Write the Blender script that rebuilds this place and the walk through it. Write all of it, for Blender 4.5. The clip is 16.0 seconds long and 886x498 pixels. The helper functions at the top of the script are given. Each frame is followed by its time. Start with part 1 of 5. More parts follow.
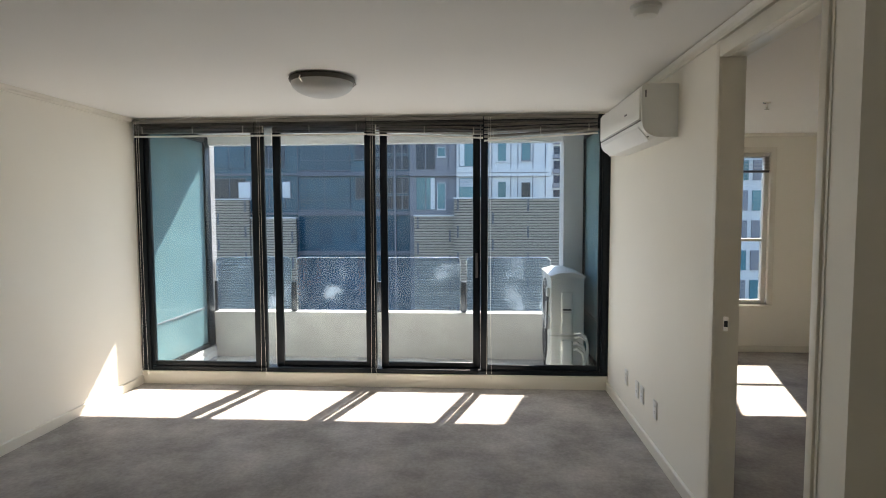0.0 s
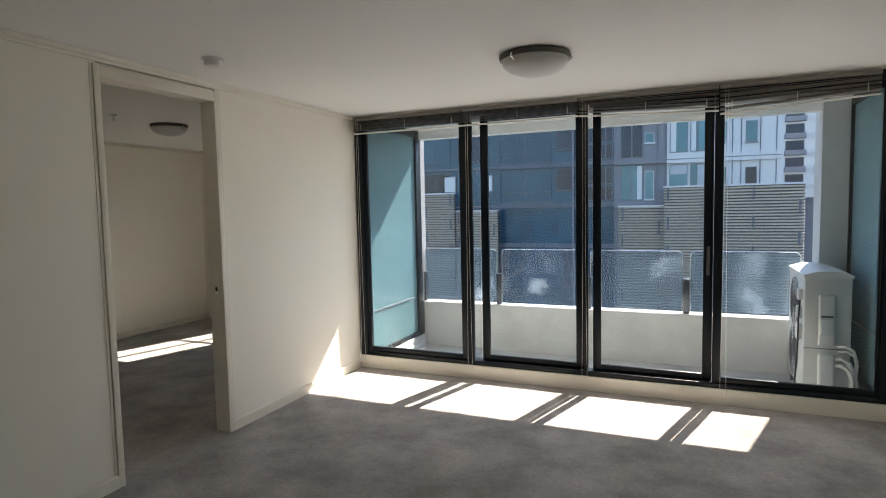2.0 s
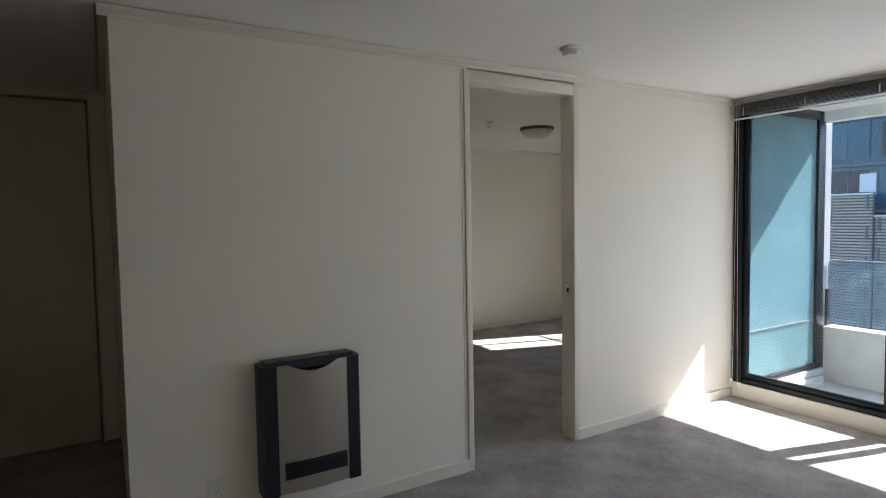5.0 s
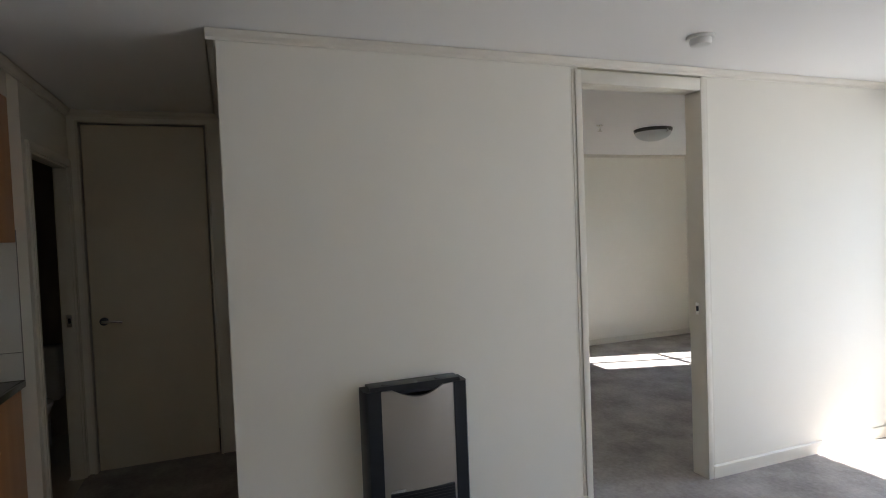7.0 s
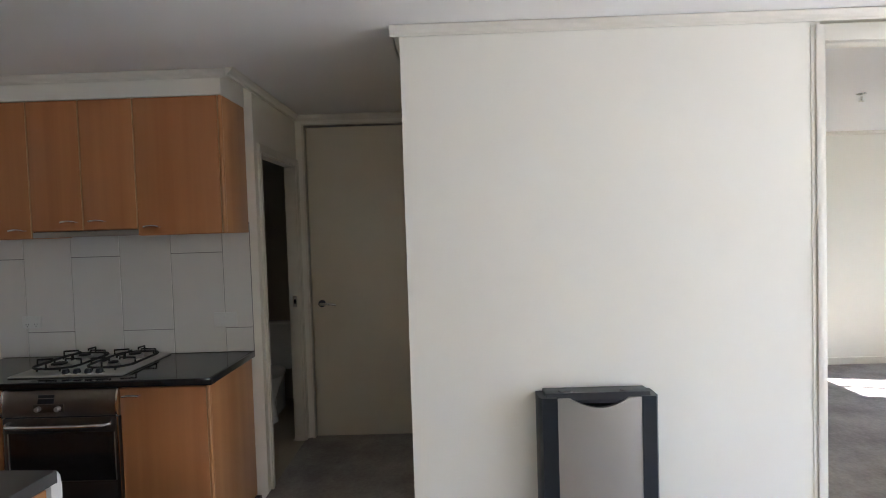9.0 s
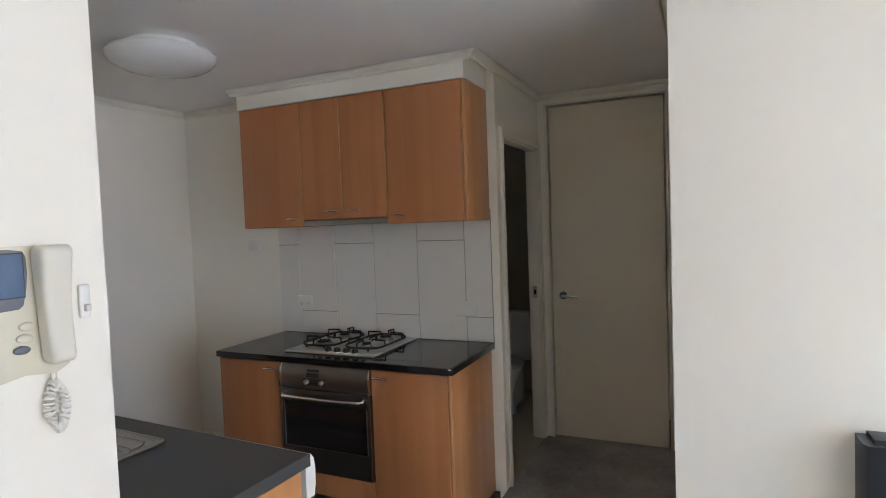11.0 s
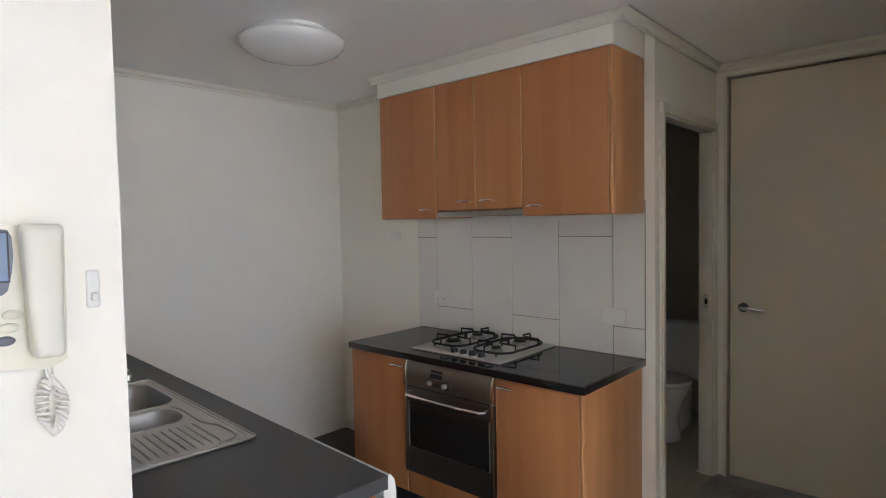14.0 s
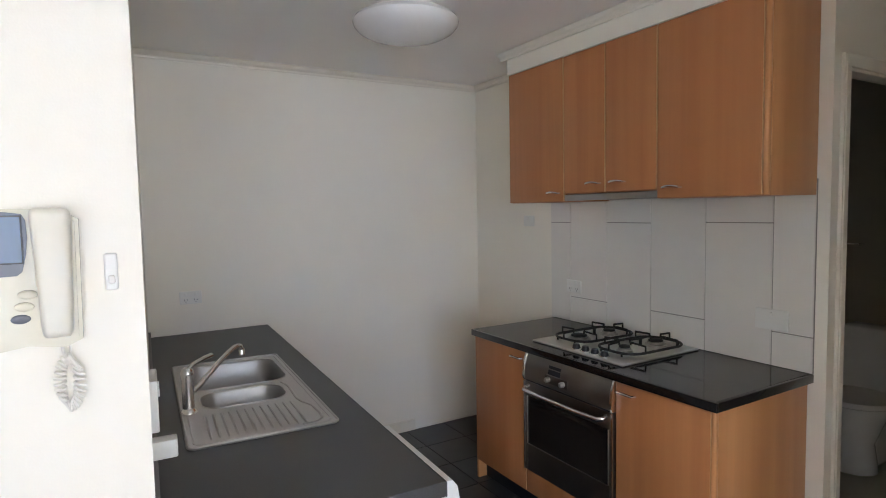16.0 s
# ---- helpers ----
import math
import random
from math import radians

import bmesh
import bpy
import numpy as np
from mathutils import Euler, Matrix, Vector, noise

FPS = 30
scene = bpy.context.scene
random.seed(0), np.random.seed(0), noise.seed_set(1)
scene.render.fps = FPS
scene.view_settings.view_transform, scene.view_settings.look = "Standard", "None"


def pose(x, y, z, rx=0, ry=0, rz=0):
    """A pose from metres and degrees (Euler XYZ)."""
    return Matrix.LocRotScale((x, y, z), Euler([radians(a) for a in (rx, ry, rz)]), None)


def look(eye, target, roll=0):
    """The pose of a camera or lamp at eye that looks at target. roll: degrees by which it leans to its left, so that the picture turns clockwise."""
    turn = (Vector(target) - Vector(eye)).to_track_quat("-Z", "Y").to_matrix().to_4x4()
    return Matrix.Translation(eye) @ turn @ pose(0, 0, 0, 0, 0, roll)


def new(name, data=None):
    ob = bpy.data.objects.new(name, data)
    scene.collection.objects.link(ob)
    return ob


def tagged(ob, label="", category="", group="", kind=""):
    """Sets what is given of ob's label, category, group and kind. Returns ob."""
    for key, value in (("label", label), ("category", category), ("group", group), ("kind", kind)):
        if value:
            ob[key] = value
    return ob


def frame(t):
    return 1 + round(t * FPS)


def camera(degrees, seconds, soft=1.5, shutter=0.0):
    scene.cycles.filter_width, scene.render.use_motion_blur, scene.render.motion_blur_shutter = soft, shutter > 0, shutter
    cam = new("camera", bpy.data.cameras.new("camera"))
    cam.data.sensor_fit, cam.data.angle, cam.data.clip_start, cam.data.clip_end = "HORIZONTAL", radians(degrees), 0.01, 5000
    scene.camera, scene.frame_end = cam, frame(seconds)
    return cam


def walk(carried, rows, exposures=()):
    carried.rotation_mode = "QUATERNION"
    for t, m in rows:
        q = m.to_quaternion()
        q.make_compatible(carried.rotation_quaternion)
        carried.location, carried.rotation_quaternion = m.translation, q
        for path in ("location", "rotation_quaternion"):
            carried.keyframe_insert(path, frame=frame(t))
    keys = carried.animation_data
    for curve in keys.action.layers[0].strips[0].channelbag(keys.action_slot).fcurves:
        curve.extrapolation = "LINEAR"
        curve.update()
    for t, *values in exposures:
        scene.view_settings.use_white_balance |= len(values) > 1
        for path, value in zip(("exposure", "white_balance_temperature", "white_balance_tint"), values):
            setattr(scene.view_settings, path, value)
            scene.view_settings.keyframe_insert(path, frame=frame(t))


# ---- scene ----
cam = camera(75.6, 16.0, soft=1.0)
PATH = [
    (0, (3.093, -5.0, 1.569), (2.969, -3.008, 1.439), -0.2),
    (0.5, (3.089, -4.935, 1.561), (2.765, -2.966, 1.42), -0.3),
    (1, (3.051, -4.845, 1.557), (2.48, -2.935, 1.398), -0.7),
    (1.5, (2.987, -4.777, 1.562), (2.281, -2.914, 1.4), -1.0),
    (2, (2.947, -4.718, 1.546), (2.154, -2.888, 1.398), -1.2),
    (2.5, (2.911, -4.703, 1.531), (2.005, -2.925, 1.397), -1.4),
    (3, (2.884, -4.672, 1.526), (1.86, -2.959, 1.397), -1.5),
    (3.5, (2.858, -4.619, 1.533), (1.673, -3.014, 1.396), -1.6),
    (4, (2.844, -4.542, 1.526), (1.454, -3.111, 1.391), -1.8),
    (4.5, (2.842, -4.484, 1.524), (1.252, -3.276, 1.407), -1.8),
    (4.7, (2.823, -4.444, 1.507), (1.175, -3.318, 1.393), -1.4),
    (7, (2.589, -4.338, 1.537), (0.718, -3.637, 1.469), -2.2),
    (7.5, (2.547, -4.305, 1.54), (0.646, -3.688, 1.475), -2.3),
    (8, (2.509, -4.23, 1.537), (0.571, -3.742, 1.473), -2.2),
    (8.5, (2.491, -4.175, 1.536), (0.508, -3.924, 1.467), -2.0),
    (9, (2.469, -4.147, 1.545), (0.471, -4.183, 1.472), -1.8),
    (9.5, (2.399, -4.181, 1.544), (0.418, -4.442, 1.467), -1.6),
    (10, (2.323, -4.25, 1.543), (0.378, -4.713, 1.469), -1.6),
    (10.2, (2.297, -4.266, 1.561), (0.375, -4.813, 1.478), -1.8),
    (12.3, (2.053, -4.154, 1.526), (0.407, -5.286, 1.434), -1.3),
    (12.5, (2.038, -4.141, 1.523), (0.416, -5.307, 1.425), -1.2),
    (13, (1.979, -4.165, 1.516), (0.396, -5.384, 1.419), -1.2),
    (13.5, (1.889, -4.19, 1.511), (0.361, -5.478, 1.418), -1.1),
    (14, (1.809, -4.235, 1.528), (0.324, -5.572, 1.437), -1.1),
    (14.5, (1.729, -4.247, 1.528), (0.333, -5.676, 1.43), -1.1),
    (15, (1.632, -4.229, 1.532), (0.374, -5.779, 1.422), -1.2),
    (15.5, (1.552, -4.187, 1.527), (0.445, -5.848, 1.404), -1.2),
    (16, (1.494, -4.18, 1.523), (0.48, -5.899, 1.388), -1.1),
]
EXPOSURES = [(0, 2.14, 7250, 11), (1.5, 1.98, 7200, 11.5), (4, 2.06, 6800, 11.5), (4.7, 2.2, 6550, 11.5), (7, 2.82, 6350, 12.5), (8, 3.32, 6250, 13.5), (9, 4.06, 6150, 14),
             (10.2, 4.42, 6100, 14), (12.3, 4.54, 6150, 15), (16, 4.76, 6200, 14.5)]
walk(cam, [(t, look(eye, target, roll)) for t, eye, target, roll in PATH], EXPOSURES)

# ---- world and sun ----
SUN_DIR = Vector((0.29, 1.0, 0.957)).normalized()
world = bpy.data.worlds.new("world")
scene.world = world
world.use_nodes = True
wn = world.node_tree.nodes
sky = wn.new("ShaderNodeTexSky")
sky.sky_type = 'NISHITA'
sky.sun_disc = False
sky.dust_density = 0.4
sky.ozone_density = 2.0
sky.sun_elevation = math.asin(SUN_DIR.z)
sky.sun_rotation = math.atan2(SUN_DIR.x, SUN_DIR.y)
world.node_tree.links.new(sky.outputs[0], wn["Background"].inputs[0])
wn["Background"].inputs[1].default_value = 0.15
sun_data = bpy.data.lights.new("sun", 'SUN')
sun_data.energy = 5.0
sun_data.angle = radians(0.5)
sun_data.color = (1.0, 0.95, 0.88)
sun = new("sun", sun_data)
sun.matrix_world = look(SUN_DIR * 40, (0, 0, 0))
# the sky's light in the opening of the window wall
sky_data = bpy.data.lights.new("window_skylight", 'AREA')
sky_data.shape = 'RECTANGLE'
sky_data.size, sky_data.size_y = 4.0, 2.0
sky_data.energy = 3.3
sky_data.color = (0.93, 0.97, 1.0)
sky_lamp = new("window_skylight", sky_data)
sky_lamp.matrix_world = look((2.11, 0.012, 1.22), (2.11, -1.0, 1.22))


# light that has been round several walls
bpy.context.scene.cycles.max_bounces = 16
bpy.context.scene.cycles.diffuse_bounces = 10


# ---- materials ----
def mat(name, colour, rough=0.5, metal=0.0, var=0.06, scale=6.0, bump=0.0, bscale=120.0, spec=0.5, rand=0.0, coat=0.0,
        stretch=(1, 1, 1), dirt=0.0, dscale=1.5):
    """Principled paint with variation at two scales, a fine bump and, for repeated pieces, a tone of their own."""
    m = bpy.data.materials.new(name)
    m.use_nodes = True
    nt = m.node_tree
    b = nt.nodes["Principled BSDF"]
    b.inputs["Roughness"].default_value = rough
    b.inputs["Metallic"].default_value = metal
    b.inputs["Specular IOR Level"].default_value = spec
    b.inputs["Coat Weight"].default_value = coat
    tc = nt.nodes.new("ShaderNodeTexCoord")
    mp = nt.nodes.new("ShaderNodeMapping")
    mp.inputs["Scale"].default_value = stretch
    nt.links.new(tc.outputs["Object"], mp.inputs[0])
    n1 = nt.nodes.new("ShaderNodeTexNoise")
    n1.inputs["Scale"].default_value = scale
    n1.inputs["Detail"].default_value = 6
    nt.links.new(mp.outputs[0], n1.inputs["Vector"])
    ramp = nt.nodes.new("ShaderNodeMapRange")
    ramp.inputs["To Min"].default_value = 1 - var
    ramp.inputs["To Max"].default_value = 1 + var
    nt.links.new(n1.outputs["Fac"], ramp.inputs["Value"])
    value = ramp.outputs[0]
    if dirt:
        n2 = nt.nodes.new("ShaderNodeTexNoise")
        n2.inputs["Scale"].default_value = dscale
        n2.inputs["Detail"].default_value = 8
        n2.inputs["Roughness"].default_value = 0.65
        nt.links.new(tc.outputs["Object"], n2.inputs["Vector"])
        r2 = nt.nodes.new("ShaderNodeMapRange")
        r2.inputs["From Min"].default_value, r2.inputs["From Max"].default_value = 0.35, 0.68
        r2.inputs["To Min"].default_value, r2.inputs["To Max"].default_value = 1 - dirt, 1 + dirt * 0.4
        nt.links.new(n2.outputs["Fac"], r2.inputs["Value"])
        mul = nt.nodes.new("ShaderNodeMath")
        mul.operation = 'MULTIPLY'
        nt.links.new(value, mul.inputs[0])
        nt.links.new(r2.outputs[0], mul.inputs[1])
        value = mul.outputs[0]
    if rand:
        oi = nt.nodes.new("ShaderNodeObjectInfo")
        r3 = nt.nodes.new("ShaderNodeMapRange")
        r3.inputs["To Min"].default_value, r3.inputs["To Max"].default_value = 1 - rand, 1 + rand
        nt.links.new(oi.outputs["Random"], r3.inputs["Value"])
        mul = nt.nodes.new("ShaderNodeMath")
        mul.operation = 'MULTIPLY'
        nt.links.new(value, mul.inputs[0])
        nt.links.new(r3.outputs[0], mul.inputs[1])
        value = mul.outputs[0]
    sc = nt.nodes.new("ShaderNodeVectorMath")
    sc.operation = 'SCALE'
    sc.inputs[0].default_value = colour
    nt.links.new(value, sc.inputs["Scale"])
    nt.links.new(sc.outputs[0], b.inputs["Base Color"])
    if bump:
        n3 = nt.nodes.new("ShaderNodeTexNoise")
        n3.inputs["Scale"].default_value = bscale
        n3.inputs["Detail"].default_value = 3
        nt.links.new(mp.outputs[0], n3.inputs["Vector"])
        bp = nt.nodes.new("ShaderNodeBump")
        bp.inputs["Strength"].default_value = bump
        bp.inputs["Distance"].default_value = 0.004
        nt.links.new(n3.outputs["Fac"], bp.inputs["Height"])
        nt.links.new(bp.outputs[0], b.inputs["Normal"])
    return m


def wood(name, c1, c2, rough=0.35):
    """Vertical-grain veneer: stretched noise bands with fine pores."""
    m = mat(name, c1, rough, bump=0.05, bscale=40, stretch=(30, 30, 1.2), scale=1.6, var=0.09, rand=0.035)
    nt = m.node_tree
    b = nt.nodes["Principled BSDF"]
    old = b.inputs["Base Color"].links[0].from_socket
    tc = nt.nodes["Texture Coordinate"]
    mp = nt.nodes.new("ShaderNodeMapping")
    mp.inputs["Scale"].default_value = (13, 13, 0.45)
    nt.links.new(tc.outputs["Object"], mp.inputs[0])
    n = nt.nodes.new("ShaderNodeTexNoise")
    n.inputs["Scale"].default_value, n.inputs["Detail"].default_value = 1.0, 4
    nt.links.new(mp.outputs[0], n.inputs["Vector"])
    mx = nt.nodes.new("ShaderNodeMix")
    mx.data_type = 'RGBA'
    mx.blend_type = 'MIX'
    oi = nt.nodes.new("ShaderNodeObjectInfo")
    off = nt.nodes.new("ShaderNodeMath")
    off.operation = 'MULTIPLY'
    off.inputs[1].default_value = 40.0
    nt.links.new(oi.outputs["Random"], off.inputs[0])
    nt.links.new(off.outputs[0], mp.inputs["Location"])
    rg = nt.nodes.new("ShaderNodeMapRange")
    rg.inputs["From Min"].default_value, rg.inputs["From Max"].default_value = 0.33, 0.67
    nt.links.new(n.outputs["Fac"], rg.inputs["Value"])
    nt.links.new(rg.outputs["Result"], mx.inputs[0])
    nt.links.new(old, mx.inputs[6])
    mx.inputs[7].default_value = (*c2, 1)
    nt.links.new(mx.outputs[2], b.inputs["Base Color"])
    return m


def glass(name, tint, gloss=1.0, haze=0.0, film=(0.75, 0.8, 0.85), low=0.25):
    """Clear or tinted pane: light goes straight through, the gloss follows Fresnel."""
    m = bpy.data.materials.new(name)
    m.use_nodes = True
    nt = m.node_tree
    nt.nodes.remove(nt.nodes["Principled BSDF"])
    out = nt.nodes["Material Output"]
    tr = nt.nodes.new("ShaderNodeBsdfTransparent")
    tr.inputs[0].default_value = (*tint, 1)
    gl = nt.nodes.new("ShaderNodeBsdfGlossy")
    gl.inputs["Roughness"].default_value = 0.02
    fr = nt.nodes.new("ShaderNodeFresnel")
    fr.inputs[0].default_value = 1.5
    mu = nt.nodes.new("ShaderNodeMath")
    mu.operation = 'MULTIPLY'
    mu.inputs[1].default_value = gloss
    nt.links.new(fr.outputs[0], mu.inputs[0])
    mx = nt.nodes.new("ShaderNodeMixShader")
    nt.links.new(mu.outputs[0], mx.inputs[0])
    base = tr
    if haze:
        df = nt.nodes.new("ShaderNodeBsdfDiffuse")
        df.inputs[0].default_value = (*film, 1)
        tcn = nt.nodes.new("ShaderNodeTexCoord")
        nz = nt.nodes.new("ShaderNodeTexNoise")
        nz.inputs["Scale"].default_value, nz.inputs["Detail"].default_value = 2.4, 4
        nt.links.new(tcn.outputs["Object"], nz.inputs["Vector"])
        rg = nt.nodes.new("ShaderNodeMapRange")
        rg.inputs["From Min"].default_value, rg.inputs["From Max"].default_value = 0.55, 0.73
        rg.inputs["To Min"].default_value, rg.inputs["To Max"].default_value = haze * low, haze
        nt.links.new(nz.outputs["Fac"], rg.inputs["Value"])
        base = nt.nodes.new("ShaderNodeMixShader")
        nt.links.new(rg.outputs[0], base.inputs[0])
        nt.links.new(tr.outputs[0], base.inputs[1])
        nt.links.new(df.outputs[0], base.inputs[2])
    nt.links.new(base.outputs[0], mx.inputs[1])
    nt.links.new(gl.outputs[0], mx.inputs[2])
    nt.links.new(mx.outputs[0], out.inputs[0])
    return m


M_WALL = mat("wall_paint", (0.875, 0.842, 0.758), 0.55, var=0.015, scale=2.5, bump=0.06, bscale=260, dirt=0.02, dscale=0.8)
M_CEIL = mat("ceiling_paint", (0.88, 0.87, 0.85), 0.7, var=0.012, scale=2, bump=0.05, bscale=300)
M_TRIM = mat("trim_gloss", (0.80, 0.76, 0.67), 0.3, var=0.03, scale=8, dirt=0.05, dscale=3)
M_DOOR = mat("door_paint", (0.78, 0.71, 0.58), 0.35, var=0.02, scale=3, dirt=0.03)
M_CARPET = mat("carpet", (0.43, 0.405, 0.39), 0.95, var=0.24, scale=40, bump=0.9, bscale=340, spec=0.1, dirt=0.36, dscale=2.3)
M_ALU = mat("dark_aluminium", (0.006, 0.011, 0.017), 0.32, 0.0, var=0.08, scale=10, spec=0.25)
M_SLAT = mat("blind_slat", (0.25, 0.235, 0.22), 0.4, 0.25, var=0.05, scale=10)
M_BRAIL = mat("blind_rail", (0.70, 0.68, 0.64), 0.4, 0.1, var=0.03)
M_CORD = mat("blind_cord", (0.78, 0.75, 0.70), 0.8, var=0.04, scale=80)
M_GLASS = glass("window_glass", (0.80, 0.84, 0.87), 0.8)
M_TEAL = glass("teal_glass", (0.28, 0.42, 0.46), 0.7, haze=0.45, film=(0.42, 0.72, 0.79), low=0.75)
# the patchy pale-blue film paints sky reflections and veil onto the balustrade
M_BALGLASS = glass("balustrade_glass", (0.66, 0.77, 0.86), 0.9, haze=0.42, film=(0.72, 0.80, 0.90), low=0.16)
M_CONC = mat("rendered_concrete", (0.60, 0.595, 0.585), 0.85, var=0.06, scale=5, bump=0.25, bscale=80, dirt=0.16, dscale=2.2)
# darker copy of the render, with the west column's shade put into its colour
M_CONC_SHADED = mat("shaded_concrete_render", (0.37, 0.36, 0.365), 0.85, var=0.06, scale=5, bump=0.25, bscale=80, dirt=0.14, dscale=2.0)
M_PAVER = mat("balcony_tile", (0.62, 0.61, 0.59), 0.8, var=0.06, scale=8, bump=0.2, bscale=90, dirt=0.12, rand=0.05)
M_STEEL_DARK = mat("post_steel", (0.10, 0.11, 0.13), 0.35, 0.7, var=0.08)
M_WHITE = mat("white_plastic", (0.80, 0.80, 0.77), 0.3, var=0.015, dirt=0.03, dscale=4)
M_CREAM = mat("cream_plastic", (0.68, 0.64, 0.51), 0.16, var=0.02, dirt=0.04, dscale=6)
M_ACU = mat("coated_steel", (0.62, 0.615, 0.575), 0.45, var=0.03, dirt=0.12, dscale=3)
M_BLACK = mat("black_plastic", (0.014, 0.017, 0.024), 0.35, var=0.1)
M_DGREY = mat("grey_plastic", (0.10, 0.10, 0.11), 0.45, var=0.06)
M_STEEL = mat("stainless", (0.40, 0.38, 0.36), 0.32, 1.0, var=0.05, scale=3, stretch=(1, 40, 1), bump=0.02)
M_SINK = mat("sink_steel", (0.50, 0.485, 0.475), 0.38, 1.0, var=0.06, scale=5, stretch=(30, 1, 1), bump=0.02)
M_BOWL = mat("sink_bowl_steel", (0.50, 0.50, 0.51), 0.45, 1.0, var=0.05, scale=6)
M_HANDSET = mat("handset_plastic", (0.70, 0.67, 0.58), 0.28, var=0.015, dirt=0.03, dscale=8)
M_HEATER = mat("heater_silver", (0.50, 0.47, 0.43), 0.38, 0.85, var=0.03)
M_HOB = mat("hob_steel", (0.66, 0.64, 0.61), 0.36, 0.9, var=0.05, scale=4, stretch=(1, 30, 1), bump=0.02)
M_OVSTEEL = mat("bronze_steel", (0.29, 0.262, 0.238), 0.3, 0.9, var=0.06, scale=3, stretch=(1, 1, 40), bump=0.02, dirt=0.06, dscale=6)
M_OVDARK = mat("dark_bronze_steel", (0.17, 0.15, 0.135), 0.28, 0.9, var=0.06, scale=3, stretch=(1, 1, 40), bump=0.02, dirt=0.06, dscale=6)
M_CHROME = mat("chrome", (0.90, 0.90, 0.89), 0.22, 1.0, var=0.02)
M_WOOD = wood("beech_veneer", (0.53, 0.225, 0.086), (0.455, 0.178, 0.064))
M_WOODEND = wood("beech_end_panel", (0.60, 0.285, 0.115), (0.52, 0.232, 0.086))
M_WOODEDGE = mat("beech_edge_band", (0.66, 0.40, 0.20), 0.4, var=0.06, scale=20)
M_GRANITE = mat("black_granite", (0.012, 0.012, 0.013), 0.07, var=0.5, scale=180, spec=0.6)
M_LAMINATE = mat("dark_laminate", (0.066, 0.066, 0.068), 0.42, var=0.2, scale=220, spec=0.4, dirt=0.05)
M_TILE = mat("splash_tile", (0.82, 0.80, 0.76), 0.22, var=0.02, scale=3, rand=0.02, dirt=0.02)
M_GROUT = mat("grout", (0.30, 0.285, 0.265), 0.9, var=0.08, scale=40)
M_FTILE = mat("dark_floor_tile", (0.035, 0.036, 0.040), 0.3, var=0.25, scale=12, rand=0.1, dirt=0.1, dscale=5)
M_FGROUT = mat("dark_grout", (0.07, 0.07, 0.07), 0.9, var=0.1, scale=40)
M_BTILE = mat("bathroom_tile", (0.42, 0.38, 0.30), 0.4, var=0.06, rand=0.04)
M_CERAMIC = mat("white_ceramic", (0.82, 0.82, 0.80), 0.12, var=0.01)
M_IRON = mat("cast_iron", (0.012, 0.012, 0.012), 0.55, var=0.15, scale=60, bump=0.1)
M_OVGLASS = mat("oven_glass", (0.020, 0.017, 0.015), 0.10, var=0.1, spec=0.7)
M_SCREEN = mat("screen_glass", (0.06, 0.11, 0.20), 0.06, var=0.15, scale=9, stretch=(6, 1, 1), spec=0.8)
M_SCREENF = mat("screen_surround", (0.15, 0.16, 0.19), 0.25, var=0.04)
M_OPAL = mat("opal_glass", (0.80, 0.80, 0.80), 0.15, var=0.01, coat=0.4)
M_FROST = mat("frosted_glass", (0.56, 0.56, 0.55), 0.35, var=0.02)
M_LAMPBASE = mat("lamp_base", (0.12, 0.11, 0.10), 0.4, 0.6, var=0.05)
M_LOUVRE = mat("louvre_blade", (0.43, 0.375, 0.32), 0.6, 0.1, var=0.06, scale=3)
M_LOUVRE_BACK = mat("louvre_backing", (0.13, 0.12, 0.11), 0.9, var=0.1)
M_FBLUE = mat("curtain_glass", (0.030, 0.092, 0.140), 0.2, var=0.25, scale=0.4, spec=0.3, dirt=0.2, dscale=0.2)
M_FDARK = mat("dark_window_glass", (0.014, 0.024, 0.048), 0.15, var=0.2, scale=0.5, spec=0.3, rand=0.25)
M_FCURT = mat("curtain_cloth", (0.42, 0.46, 0.50), 0.8, var=0.12, scale=3, stretch=(6, 1, 0.2))
M_FDEEP = mat("deep_blue_glass", (0.020, 0.062, 0.100), 0.2, var=0.2, scale=0.4, spec=0.3)
M_FTEAL = mat("green_window_glass", (0.075, 0.19, 0.225), 0.15, var=0.2, scale=0.5, spec=0.3, rand=0.2)
M_FPANEL = mat("grey_facade_panel", (0.20, 0.205, 0.235), 0.6, var=0.05, scale=0.5, dirt=0.1, dscale=0.3)
M_FWHITE = mat("white_facade_panel", (0.60, 0.62, 0.64), 0.6, var=0.03, scale=0.5, dirt=0.06, dscale=0.3)
M_FSLAB = mat("facade_slab", (0.14, 0.15, 0.18), 0.7, var=0.06, dirt=0.12)
M_ROAD = mat("asphalt", (0.05, 0.05, 0.052), 0.9, var=0.15, scale=2, bump=0.2)
M_HOSE = mat("pipe_lagging", (0.68, 0.66, 0.60), 0.7, var=0.06, scale=20)


# ---- building blocks ----
def bx(bm, x0, y0, z0, x1, y1, z1, bev=0.0, seg=2):
    """One box, with rounded edges where bev is given."""
    r = bmesh.ops.create_cube(bm, size=1.0)
    vs = r["verts"]
    for v in vs:
        v.co = Vector(((x0 + x1) / 2 + v.co.x * abs(x1 - x0), (y0 + y1) / 2 + v.co.y * abs(y1 - y0), (z0 + z1) / 2 + v.co.z * abs(z1 - z0)))
    if bev:
        es = list({e for v in vs for e in v.link_edges})
        bmesh.ops.bevel(bm, geom=es, offset=bev, segments=seg, affect='EDGES', profile=0.5)


